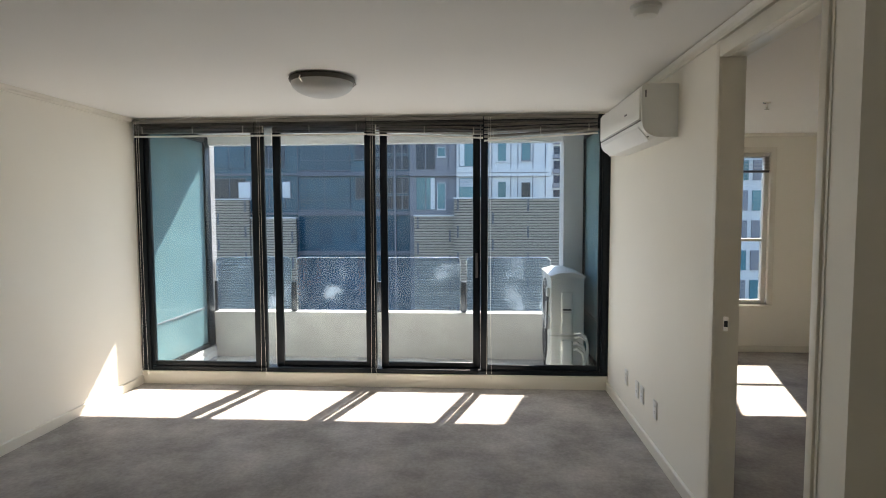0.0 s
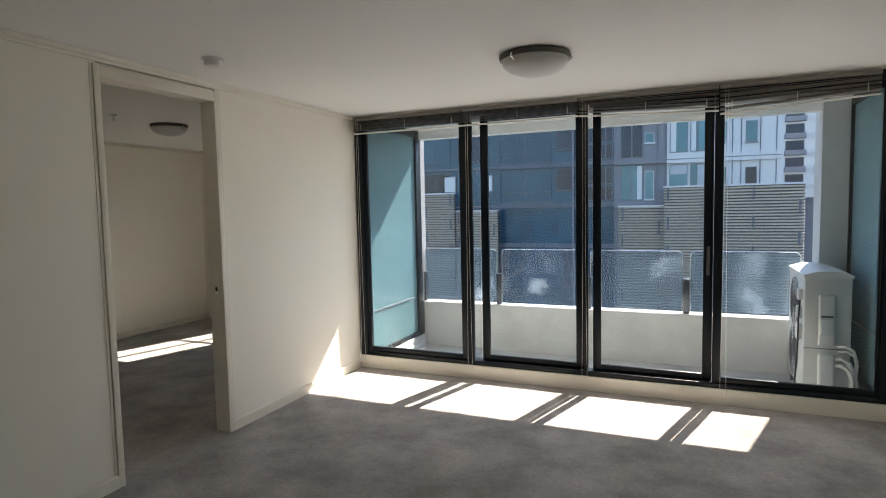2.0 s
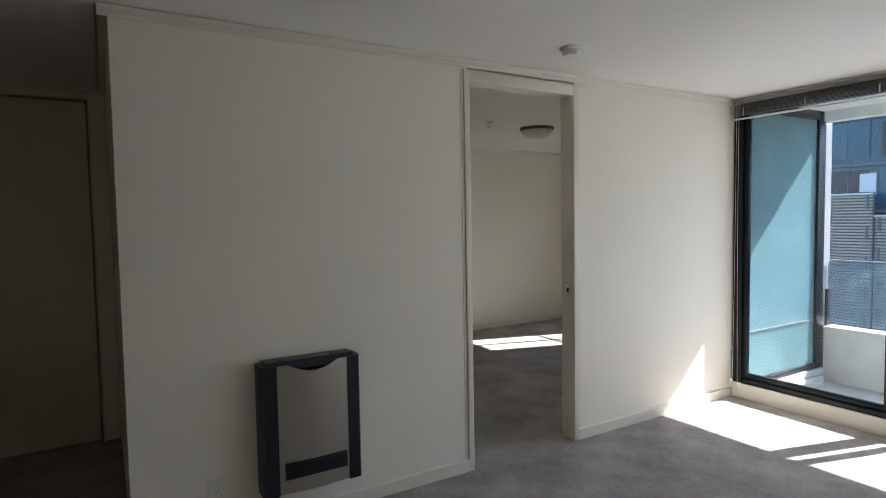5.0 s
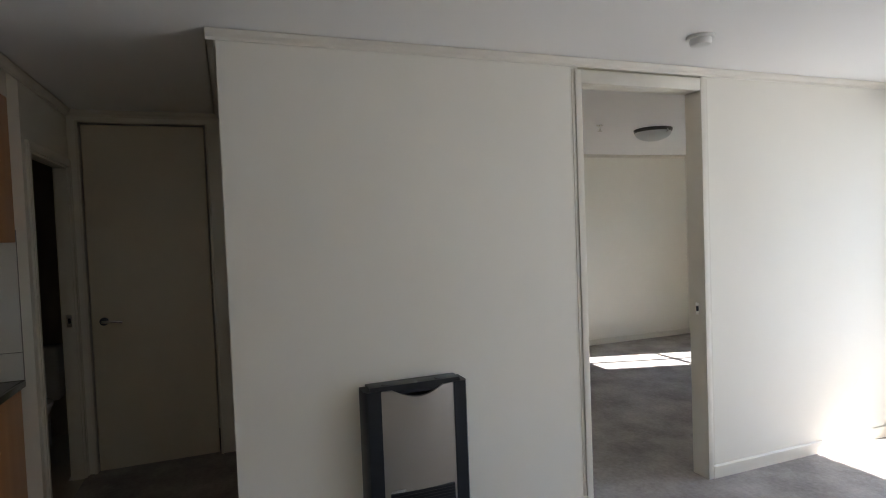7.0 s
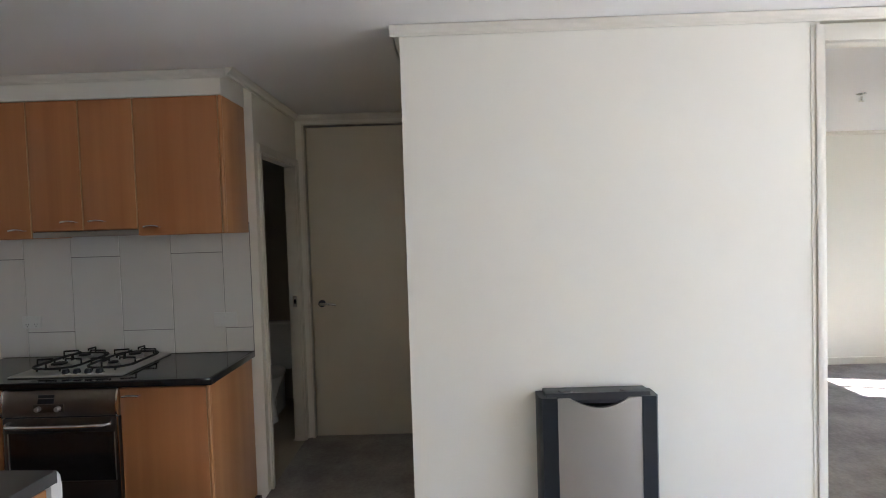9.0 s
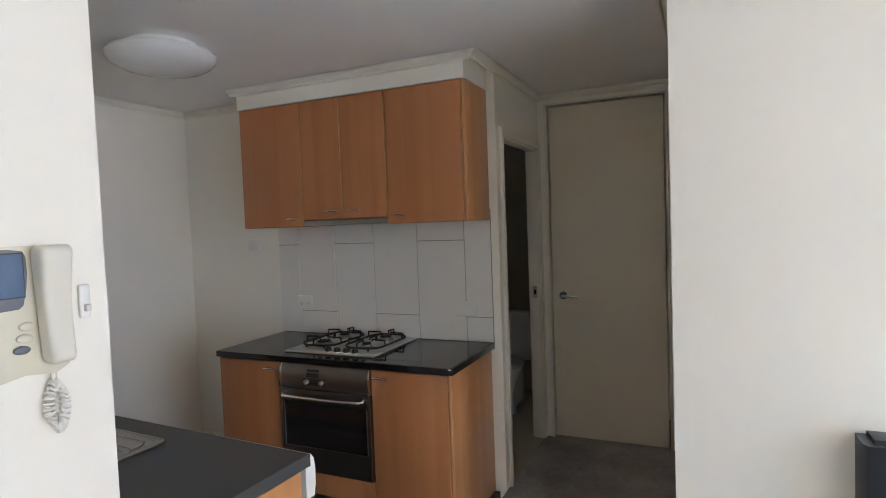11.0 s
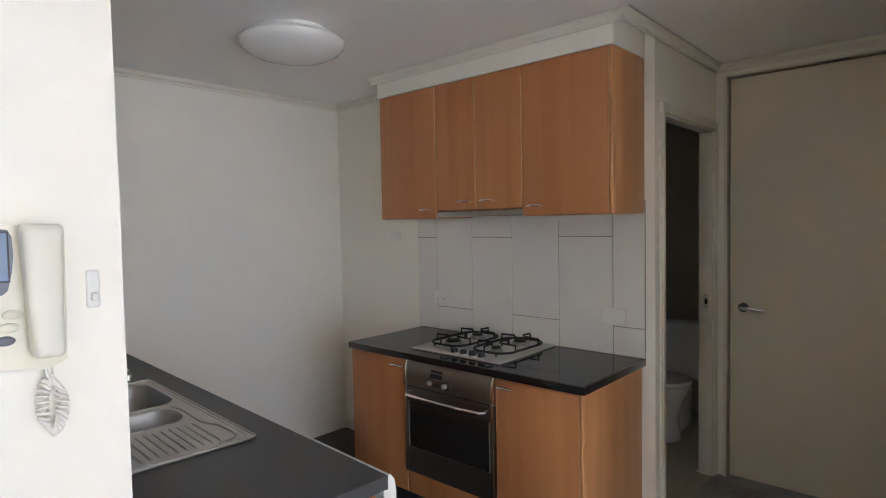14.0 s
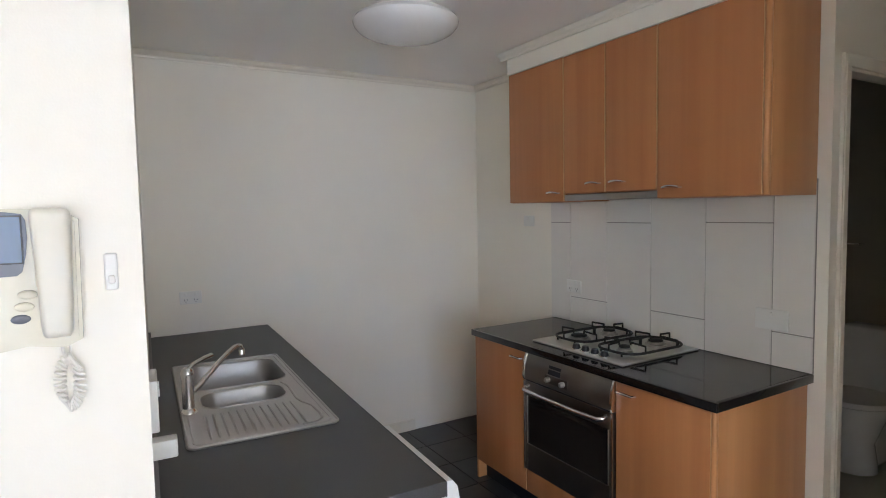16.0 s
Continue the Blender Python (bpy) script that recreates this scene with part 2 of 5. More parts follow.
def box(x0, y0, z0, x1, y1, z1, bev=0.0, seg=2):
    bm = bmesh.new()
    bx(bm, x0, y0, z0, x1, y1, z1, bev, seg)
    return bm


def boxes(rows, bev=0.0):
    bm = bmesh.new()
    for r in rows:
        bx(bm, *r, bev)
    return bm


def holed(xs, ys, holes, z0, z1):
    """One slab over a grid of lines, open where the named cells are."""
    bm = bmesh.new()
    lo = {(i, j): bm.verts.new((x, y, z0)) for i, x in enumerate(xs) for j, y in enumerate(ys)}
    hi = {(i, j): bm.verts.new((x, y, z1)) for i, x in enumerate(xs) for j, y in enumerate(ys)}
    cells = {(i, j) for i in range(len(xs) - 1) for j in range(len(ys) - 1)} - set(holes)
    for i, j in cells:
        q = ((i, j), (i + 1, j), (i + 1, j + 1), (i, j + 1))
        bm.faces.new([hi[k] for k in q])
        bm.faces.new([lo[k] for k in reversed(q)])
        for k, (di, dj) in enumerate(((0, -1), (1, 0), (0, 1), (-1, 0))):
            if (i + di, j + dj) not in cells:
                a, c = q[k], q[(k + 1) % 4]
                bm.faces.new((lo[a], lo[c], hi[c], hi[a]))
    bmesh.ops.delete(bm, geom=[v for v in bm.verts if not v.link_faces], context='VERTS')
    bmesh.ops.recalc_face_normals(bm, faces=bm.faces)
    return bm


def lathe(profile, n=32, axis='Z', at=(0, 0, 0)):
    """Turns a profile of (radius, height) about an axis through the given place."""
    bm = bmesh.new()
    rings = []
    for r, h in profile:
        ring = []
        for k in range(n):
            a = 2 * math.pi * k / n
            p = (max(r, 1e-4) * math.cos(a), max(r, 1e-4) * math.sin(a), h)
            if axis == 'X':
                p = (p[2], p[0], p[1])
            elif axis == 'Y':
                p = (p[0], p[2], p[1])
            ring.append(bm.verts.new(Vector(p) + Vector(at)))
        rings.append(ring)
    for a, b in zip(rings, rings[1:]):
        for k in range(n):
            bm.faces.new((a[k], a[(k + 1) % n], b[(k + 1) % n], b[k]))
    bm.faces.new(rings[0])
    bm.faces.new(rings[-1])
    bmesh.ops.recalc_face_normals(bm, faces=bm.faces)
    return bm


def tube(points, r, n=8, closed=False, bm=None):
    """A round bar along a line of points."""
    bm = bm or bmesh.new()
    pts = [Vector(p) for p in points]
    rings = []
    m = len(pts)
    side = None
    for i, p in enumerate(pts):
        d = (pts[(i + 1) % m] - pts[i - 1]) if closed else (pts[min(i + 1, m - 1)] - pts[max(i - 1, 0)])
        d.normalize()
        if side is None:
            side = d.orthogonal().normalized()
        side = (side - d * side.dot(d)).normalized()
        up = d.cross(side)
        rings.append([bm.verts.new(p + (side * math.cos(2 * math.pi * k / n) + up * math.sin(2 * math.pi * k / n)) * r) for k in range(n)])
    pairs = list(zip(rings, rings[1:])) + ([(rings[-1], rings[0])] if closed else [])
    for a, b in pairs:
        for k in range(n):
            bm.faces.new((a[k], a[(k + 1) % n], b[(k + 1) % n], b[k]))
    if not closed:
        bm.faces.new(rings[0])
        bm.faces.new(rings[-1])
    bmesh.ops.recalc_face_normals(bm, faces=bm.faces)
    return bm


def extrude(profile, axis, a, b):
    """Sweeps a closed outline of (u, v) from a to b: axis X: u=y v=z, Y: u=x v=z, Z: u=x v=y."""
    bm = bmesh.new()
    ends = []
    for s in (a, b):
        ends.append([bm.verts.new({'X': (s, u, v), 'Y': (u, s, v), 'Z': (u, v, s)}[axis]) for u, v in profile])
    n = len(profile)
    for k in range(n):
        bm.faces.new((ends[0][k], ends[0][(k + 1) % n], ends[1][(k + 1) % n], ends[1][k]))
    bm.faces.new(ends[0])
    bm.faces.new(ends[1])
    bmesh.ops.recalc_face_normals(bm, faces=bm.faces)
    return bm


def mesh_of(name, bm, material, smooth=False):
    me = bpy.data.meshes.new(name)
    bm.to_mesh(me)
    bm.free()
    me.materials.append(material)
    if smooth:
        me.polygons.foreach_set("use_smooth", [True] * len(me.polygons))
        me.set_sharp_from_angle(angle=radians(38))
    return me


def solid(name, bm, material, label="", category="", kind="structure", group="", smooth=False):
    """One top-level mesh."""
    return tagged(new(name, mesh_of(name, bm, material, smooth)), label, category, group, kind)


def thing(name, at, label, category, group=""):
    ob = new(name)
    ob.location = at
    ob.empty_display_size = 0.1
    return tagged(ob, label, category, group)


def part(name, bm, material, parent, label="", smooth=True):
    ob = new(name, mesh_of(name, bm, material, smooth))
    ob.parent = parent
    return tagged(ob, label)


def piece(name, me, parent, at):
    """A repeat that shares its mesh, placed within its parent."""
    ob = new(name, me)
    ob.parent = parent
    ob.location = at
    return ob


# ---- the plan ----
CEIL = 2.405          # ceiling of the flat
COVE = 2.365         # underside of the cornice
RIGHT = 4.222        # living room's window-side right wall
HALL_N, HALL_S = -4.35, -5.29
SPLASH = -0.855      # kitchen wall with the tiles
BACK = -7.66         # kitchen end wall
BENCH = 0.857
NORTH = 1.48         # bedrooms' outer wall, inside face
BAL = 1.60           # parapet, inside face
BALZ = -0.15
END = -1.76          # end of the hall
NIB = 1.44           # kitchen's inner wall

# floor and ceiling
solid("floor", boxes([(-3.6, HALL_N - 0.94, -0.2, 4.4, 0.0, 0.0), (-3.6, 0.0, -0.2, -0.1, NORTH, 0.0), (RIGHT + 0.1, 0.0, -0.2, 7.2, NORTH, 0.0),
                      (4.4, HALL_S - 0.04, -0.2, 7.2, 0.0, 0.0)]), M_CARPET, "worn grey-brown cut-pile carpet with faint stains", "floor")
solid("ceiling", boxes([(-3.6, -7.8, CEIL, 7.2, 0.0, 2.6), (-3.6, 0.0, CEIL, -0.1, NORTH, 2.6), (RIGHT + 0.1, 0.0, CEIL, 7.2, NORTH, 2.6)]),
      M_CEIL, "flat white painted plasterboard ceiling", "ceiling")

# walls of the living room
DT = 2.298           # head of the bedroom doorways
GAP = 2.366          # top of the shadow gap above them
D1 = (-2.573, -1.733)
D2 = (-3.034, -2.205)
solid("wall_west", boxes([(-0.1, HALL_N, -0.1, 0, D1[0], CEIL), (-0.1, D1[1], -0.1, 0, 0.0, CEIL), (-0.1, D1[0], DT, -0.03, D1[1], CEIL),
                          (-0.03, D1[0], GAP, 0, D1[1], CEIL)]), M_WALL,
      "cream painted plaster wall with a doorway", "wall")
solid("wall_east", boxes([(RIGHT, -3.215, -0.1, RIGHT + 0.1, D2[0], CEIL), (RIGHT, D2[1], -0.1, RIGHT + 0.1, 0.0, CEIL), (RIGHT + 0.03, D2[0], DT, RIGHT + 0.1, D2[1], CEIL),
                          (RIGHT, D2[0], GAP, RIGHT + 0.03, D2[1], CEIL)]), M_WALL,
      "cream painted plaster wall with a doorway", "wall")
solid("wall_intercom", boxes([(NIB, -5.43, -0.1, 5.5, -5.33, CEIL)], 0.0), M_WALL, "off-white painted wall beside the kitchen", "wall")
# the sink side of the kitchen stands a few degrees off square
SKEW = Matrix.Translation((NIB, -5.39, 0)) @ Matrix.Rotation(radians(-3.0), 4, 'Z') @ Matrix.Translation((-NIB, 5.36, 0))


def skewed(ob):
    ob.matrix_world = SKEW @ Matrix.Translation(ob.location) @ ob.rotation_euler.to_matrix().to_4x4()
    return ob


skewed(solid("wall_kitchen_east", box(NIB, BACK - 0.08, -0.1, NIB + 0.1, -5.42, CEIL), M_WALL, "off-white kitchen wall behind the sink bench", "wall"))
solid("wall_entry", boxes([(RIGHT + 0.1, -3.215, -0.1, 5.5, -3.17, CEIL), (5.4, -5.33, -0.1, 5.5, -3.215, CEIL)]), M_WALL, "cream painted wall of the entry", "wall")
# hall, kitchen and bathroom walls
solid("wall_hall_north", box(END - 0.1, HALL_N, -0.1, -0.1, HALL_N + 0.1, CEIL), M_WALL, "cream painted wall of the hall", "wall")
solid("wall_hall_end", boxes([(END - 0.1, HALL_S, -0.1, END, -5.24, CEIL), (END - 0.1, -4.44, -0.1, END, HALL_N, CEIL), (END - 0.1, -5.24, 2.34, END, -4.44, CEIL)]), M_WALL,
      "cream painted wall at the hall's end", "wall")
solid("wall_bathroom", boxes([(-0.95, HALL_S - 0.1, -0.1, SPLASH, HALL_S, CEIL), (-2.8, HALL_S - 0.065, -0.1, -1.715, HALL_S, CEIL), (-1.715, HALL_S - 0.065, 2.04, -0.95, HALL_S, CEIL)]), M_WALL,
      "cream painted wall with the bathroom doorway", "wall")
solid("wall_kitchen_west", box(SPLASH - 0.1, BACK, -0.1, SPLASH, HALL_S - 0.1, CEIL), M_WALL, "off-white kitchen wall behind the cooker", "wall")
solid("wall_kitchen_south", box(SPLASH - 0.1, BACK - 0.1, -0.1, NIB + 0.1, BACK, CEIL), M_WALL, "bare off-white kitchen end wall", "wall")
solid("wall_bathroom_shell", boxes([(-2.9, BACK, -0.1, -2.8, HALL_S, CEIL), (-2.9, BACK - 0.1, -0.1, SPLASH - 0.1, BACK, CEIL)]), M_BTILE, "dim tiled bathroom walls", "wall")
# unseen box added behind the hall door so no daylight leaks round the leaf
solid("hall_door_light_block", boxes([(END - 0.7, HALL_S, -0.1, END - 0.6, HALL_N + 0.1, CEIL), (END - 0.6, HALL_N, -0.1, END - 0.1, HALL_N + 0.1, CEIL)]), M_WALL, "unseen cream wall added to block daylight behind the hall door", "wall")
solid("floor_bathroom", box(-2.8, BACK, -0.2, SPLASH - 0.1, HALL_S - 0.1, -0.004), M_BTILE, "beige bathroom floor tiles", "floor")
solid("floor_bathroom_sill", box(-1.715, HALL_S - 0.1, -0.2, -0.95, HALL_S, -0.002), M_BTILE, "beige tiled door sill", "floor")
solid("floor_kitchen", box(SPLASH, BACK, -0.2, NIB, HALL_S - 0.04, -0.008), M_FGROUT, "dark kitchen floor bed", "floor")


# bedrooms
def bedroom_wall(name, x0, x1, w0, w1, zs, zh):
    return solid(name, boxes([(x0, NORTH, -0.1, w0, NORTH + 0.12, CEIL), (w1, NORTH, -0.1, x1, NORTH + 0.12, CEIL),
                              (w0, NORTH, -0.1, w1, NORTH + 0.12, zs), (w0, NORTH, zh, w1, NORTH + 0.12, CEIL)]), M_WALL, "cream bedroom wall with a window", "wall")


bedroom_wall("wall_bedroom_west_north", -3.6, -0.1, -2.42, -1.72, 0.5, 2.2)
solid("wall_bedroom_west_far", box(-3.6, -3.3, -0.1, -3.5, NORTH, CEIL), M_WALL, "cream bedroom wall", "wall")
solid("wall_bedroom_west_south", box(-3.5, -3.3, -0.1, -0.1, -3.2, CEIL), M_WALL, "cream bedroom wall", "wall")
bedroom_wall("wall_bedroom_east_north", RIGHT + 0.1, 7.1, 5.1, 6.27, 0.53, 2.2)
solid("wall_bedroom_east_far", box(7.0, -3.27, -0.1, 7.1, NORTH, CEIL), M_WALL, "cream bedroom wall", "wall")
solid("wall_bedroom_east_south", box(5.5, -3.27, -0.1, 7.0, -3.17, CEIL), M_WALL, "cream bedroom wall", "wall")


# cornices: a shallow cove below the ceiling
def cornice(name, axis, a, b, wall, sign):
    d = 0.045 * sign
    prof = [(wall, COVE), (wall + d * 0.22, COVE), (wall + d * 0.28, COVE + 0.012), (wall + d * 0.6, COVE + 0.022), (wall + d * 0.85, COVE + 0.04),
            (wall + d, COVE + 0.045), (wall + d, CEIL), (wall, CEIL)]
    return solid(name, extrude(prof, axis, a, b), M_TRIM, "cream plaster cornice", "cornice")


cornice("cornice_west", 'Y', HALL_N - 0.04, -0.0, 0.0, 1)
cornice("cornice_east", 'Y', -3.215, -0.0, RIGHT, -1)
cornice("cornice_kitchen_south", 'X', SPLASH, NIB, BACK, 1)
cornice("cornice_kitchen_west", 'Y', BACK, -6.84, SPLASH, 1)
cornice("cornice_bulkhead", 'Y', -6.885, -5.29, -0.52, 1)
cornice("cornice_hall_south", 'X', END, -0.475, HALL_S, 1)
cornice("cornice_hall_end", 'Y', HALL_S, HALL_N, END, 1)
cornice("cornice_hall_north", 'X', END, -0.0, HALL_N, -1)
cornice("cornice_bedroom_west", 'Y', -3.2, NORTH, -3.5, 1)
cornice("cornice_bedroom_west_north", 'X', -3.5, -0.1, NORTH, -1)
cornice("cornice_bedroom_east_north", 'X', RIGHT + 0.1, 7.0, NORTH, -1)


def skirting(name, axis, a, b, wall, sign, h=0.075):
    d = 0.014 * sign
    prof = [(wall, 0.0), (wall + d, 0.0), (wall + d, h - 0.006), (wall + d * 0.5, h), (wall, h)]
    return solid(name, extrude(prof, axis, a, b), M_TRIM, "low cream painted skirting board", "skirting board")


skirting("baseboard_west", 'Y', HALL_N, D1[0] - 0.022, 0.0, 1)
skirting("baseboard_west_window", 'Y', D1[1] + 0.022, -0.0, 0.0, 1)
skirting("baseboard_east", 'Y', D2[1] + 0.022, -0.0, RIGHT, -1)
skirting("baseboard_kitchen_south", 'X', -0.3, 0.8, BACK, 1)
skirting("baseboard_kitchen_west", 'Y', BACK + 0.014, -6.84, SPLASH, 1)
skirting("baseboard_bedroom_west", 'Y', -3.2, NORTH, -3.5, 1)
skirting("baseboard_bedroom_east_north", 'X', RIGHT + 0.1, 7.0, NORTH, -1)
skirting("baseboard_intercom", 'X', NIB, 5.4, -5.33, 1)


# ---- doors ----
def door_frame(name, axis, wall, back, a, b, h, label, w=0.072, proud=0.014, latch=None):
    """Architraves on the room side, jamb linings through the wall. wall and back: the wall's two faces; a, b: the opening."""
    t = thing(name, ((wall + back) / 2, (a + b) / 2, 0) if axis == 'Y' else ((a + b) / 2, (wall + back) / 2, 0), label, "door frame")
    tagged(t, kind="structure")
    ox, oy = t.location.x, t.location.y
    s = 1 if wall > back else -1
    j = 0.018

    def put(pn, p0, p1, q0, q1, z0, z1, bev=0.003, mt=M_TRIM, parent=t):
        # p: across the wall, q: along it
        if axis == 'Y':
            return part(pn, box(min(p0, p1) - ox, q0 - oy, z0, max(p0, p1) - ox, q1 - oy, z1, bev), mt, parent)
        return part(pn, box(q0 - ox, min(p0, p1) - oy, z0, q1 - ox, max(p0, p1) - oy, z1, bev), mt, parent)

    put("jamb", wall + 0.002 * s, back - 0.002 * s, a, a + j, 0, h)
    put("jamb", wall + 0.002 * s, back - 0.002 * s, b - j, b, 0, h)
    put("head", wall + 0.002 * s, back - 0.002 * s, a + j, b - j, h - j, h)
    for f, sg in ((wall, s), (back, -s)):
        put("architrave", f, f + proud * sg, a - w + 0.006, a + 0.006, 0, h - 0.006)
        put("architrave", f, f + proud * sg, b - 0.006, b + w - 0.006, 0, h - 0.006)
        put("architrave", f, f + proud * sg, a - w + 0.006, b + w - 0.006, h - 0.006, h + w - 0.008)
        put("architrave_bead", f + proud * sg, f + (proud + 0.005) * sg, a - w + 0.012, a - w + 0.026, 0, h + w - 0.016, 0.002)
        put("architrave_bead", f + proud * sg, f + (proud + 0.005) * sg, b + w - 0.026, b + w - 0.012, 0, h + w - 0.016, 0.002)
    if latch is not None:
        lq, lz, d = latch
        mid = (wall + back) / 2
        put("strike_plate", mid - 0.014, mid + 0.014, min(lq, lq + 0.003 * d), max(lq, lq + 0.003 * d), lz - 0.04, lz + 0.04, 0.0, M_CHROME)
        put("strike_hole", mid - 0.006, mid + 0.008, min(lq + 0.003 * d, lq + 0.005 * d), max(lq + 0.003 * d, lq + 0.005 * d), lz - 0.016, lz + 0.016, 0.0, M_BLACK)
    return t


def slim_frame(name, wall, back, a, b, label, strike):
    """Square-set frame: jambs through the wall with a narrow proud edge, and a flat head below a dark shadow gap."""
    t = thing(name, ((wall + back) / 2, (a + b) / 2, 0), label, "door frame")
    tagged(t, kind="structure")
    ox, oy = t.location.x, t.location.y
    s = 1 if wall > back else -1

    def put(pn, p0, p1, q0, q1, z0, z1, bev=0.002, mt=M_TRIM):
        return part(pn, box(min(p0, p1) - ox, q0 - oy, z0, max(p0, p1) - ox, q1 - oy, z1, bev), mt, t)

    j, e, f = 0.016, 0.022, wall + 0.012 * s
    for q0, q1, q2 in ((a, a + j, a - e), (b, b - j, b + e)):
        put("jamb", wall, back - 0.012 * s, min(q0, q1), max(q0, q1), 0, DT)
        put("jamb_edge", wall, f, min(q1, q2), max(q1, q2), 0, 2.352)
        put("quirk", wall + 0.001 * s, wall + 0.004 * s, min(q2, q2 * 2 - q0) + 0.004, max(q2, q2 * 2 - q0) - 0.004, 0, 2.352, 0.0)
        put("back_edge", back, back - 0.012 * s, min(q0, q2 * 2 - q0), max(q0, q2 * 2 - q0), 0, 2.352)
    put("head", wall - 0.028 * s, f - 0.001 * s, a + j, b - j, DT - j, 2.352)
    put("head_lining", wall - 0.030 * s, back - 0.012 * s, a + j, b - j, DT - j, DT - 0.001)
    put("back_head", back, back - 0.012 * s, a, b, DT, 2.352)
    mid, q = (wall + back) / 2, b - j
    put("strike_plate", mid - 0.012, mid + 0.012, q - 0.002, q, strike - 0.035, strike + 0.035, 0.0, M_CHROME)
    put("strike_hole", mid - 0.007, mid + 0.008, q - 0.004, q - 0.002, strike - 0.015, strike + 0.015, 0.0, M_BLACK)
    return t


slim_frame("door_1", 0.0, -0.1, *D1, "slim cream painted frame of the open doorway to the darker bedroom", 1.01)
slim_frame("door_2", RIGHT, RIGHT + 0.1, *D2, "slim cream painted frame of the open doorway to the sunny bedroom", 1.03)
door_frame("door_3", 'X', HALL_S, HALL_S - 0.065, -1.715, -0.95, 2.04, "cream painted open bathroom doorway", w=0.05, latch=(-1.715 + 0.018, 1.04, 1))

hd = thing("door_4", (END, -4.84, 0), "tall flush beige painted door, closed at the hall's end", "door")
tagged(hd, kind="structure")
part("jamb", box(-0.06, -0.40, 0, 0.016, -0.384, 2.34, 0.002), M_TRIM, hd)
part("jamb", box(-0.06, 0.384, 0, 0.016, 0.40, 2.34, 0.002), M_TRIM, hd)
part("head", box(-0.06, -0.384, 2.330, 0.016, 0.384, 2.34, 0.002), M_TRIM, hd)
leaf = part("door_leaf", box(-0.045, -0.374, 0.008, -0.012, 0.374, 2.318, 0.003), M_DOOR, hd)
rose = part("handle_rose", lathe([(0.027, 0.0), (0.027, 0.010), (0.02, 0.014)], 24, 'X', (-0.012, -0.30, 1.010)), M_STEEL_DARK, hd, "dark round rose")
part("lever", tube([(0.0, -0.30, 1.010), (0.045, -0.30, 1.010), (0.054, -0.285, 1.011), (0.052, -0.24, 1.012), (0.044, -0.185, 1.004)], 0.0105, 10), M_CHROME, rose, "chrome lever")

# ---- the window wall ----
solid("window_plinth", boxes([(0, 0.0, -0.2, RIGHT, 0.14, 0.118)], 0.002), M_WALL, "low cream painted plinth under the windows", "plinth")
solid("wall_north", box(0, 0.0, 2.40, RIGHT, 0.14, 2.6), M_WALL, "cream lintel above the windows", "wall")
win = thing("window_1", (0, 0.02, 0), "dark aluminium sliding window wall with four panes", "window")
tagged(win, kind="structure")
part("outer_jamb", boxes([(0.0, 0, 0.118, 0.075, 0.11, 2.40)], 0.003), M_ALU, win)
part("outer_jamb", boxes([(4.16, 0, 0.118, RIGHT, 0.11, 2.40)], 0.003), M_ALU, win)
part("sill", boxes([(0.085, 0, 0.118, 4.16, 0.12, 0.158)], 0.003), M_ALU, win)
part("head", boxes([(0.085, 0, 2.33, 4.16, 0.11, 2.40)], 0.003), M_ALU, win)


def sash(name, x0, x1, wl, wr, y, h0=0.158, h1=2.33, rail=0.05):
    s = part(name, boxes([(x0, y, h0, x0 + wl, y + 0.034, h1), (x1 - wr, y, h0, x1, y + 0.034, h1),
                          (x0 + wl, y + 0.002, h0, x1 - wr, y + 0.032, h0 + rail), (x0 + wl, y + 0.002, h1 - 0.05, x1 - wr, y + 0.032, h1)], 0.002), M_ALU, win)
    g = part("pane", box(x0 + wl - 0.004, y + 0.013, h0 + rail - 0.004, x1 - wr + 0.004, y + 0.019, h1 - 0.046), M_GLASS, s, "clear glass pane", False)
    g.visible_shadow = False
    return s


sash("sash", 0.075, 1.175, 0.04, 0.115, 0.016, rail=0.045)
sash("sliding_sash", 1.243, 2.149, 0.068, 0.072, 0.056)
sash("sliding_sash", 2.215, 3.11, 0.064, 0.066, 0.056)
sash("sash", 3.112, 4.16, 0.062, 0.024, 0.016, rail=0.045)
part("meeting_stile", boxes([(2.149, 0.018, 0.158, 2.18, 0.05, 2.33)], 0.002), M_ALU, win)
part("pull_handle", boxes([(3.066, 0.045, 0.98, 3.09, 0.056, 1.20)], 0.003), M_DGREY, win)
for gx0, gx1 in ((1.175, 1.243), (2.18, 2.215)):
    g = part("pane", box(gx0, 0.03, 0.158, gx1, 0.036, 2.33), M_GLASS, win, "", False)
    g.visible_shadow = False

# raised venetian blinds
SLAT = mesh_of("slat", boxes([(-0.5, -0.0125, 0.0, 0.5, 0.0125, 0.0012)]), M_SLAT)


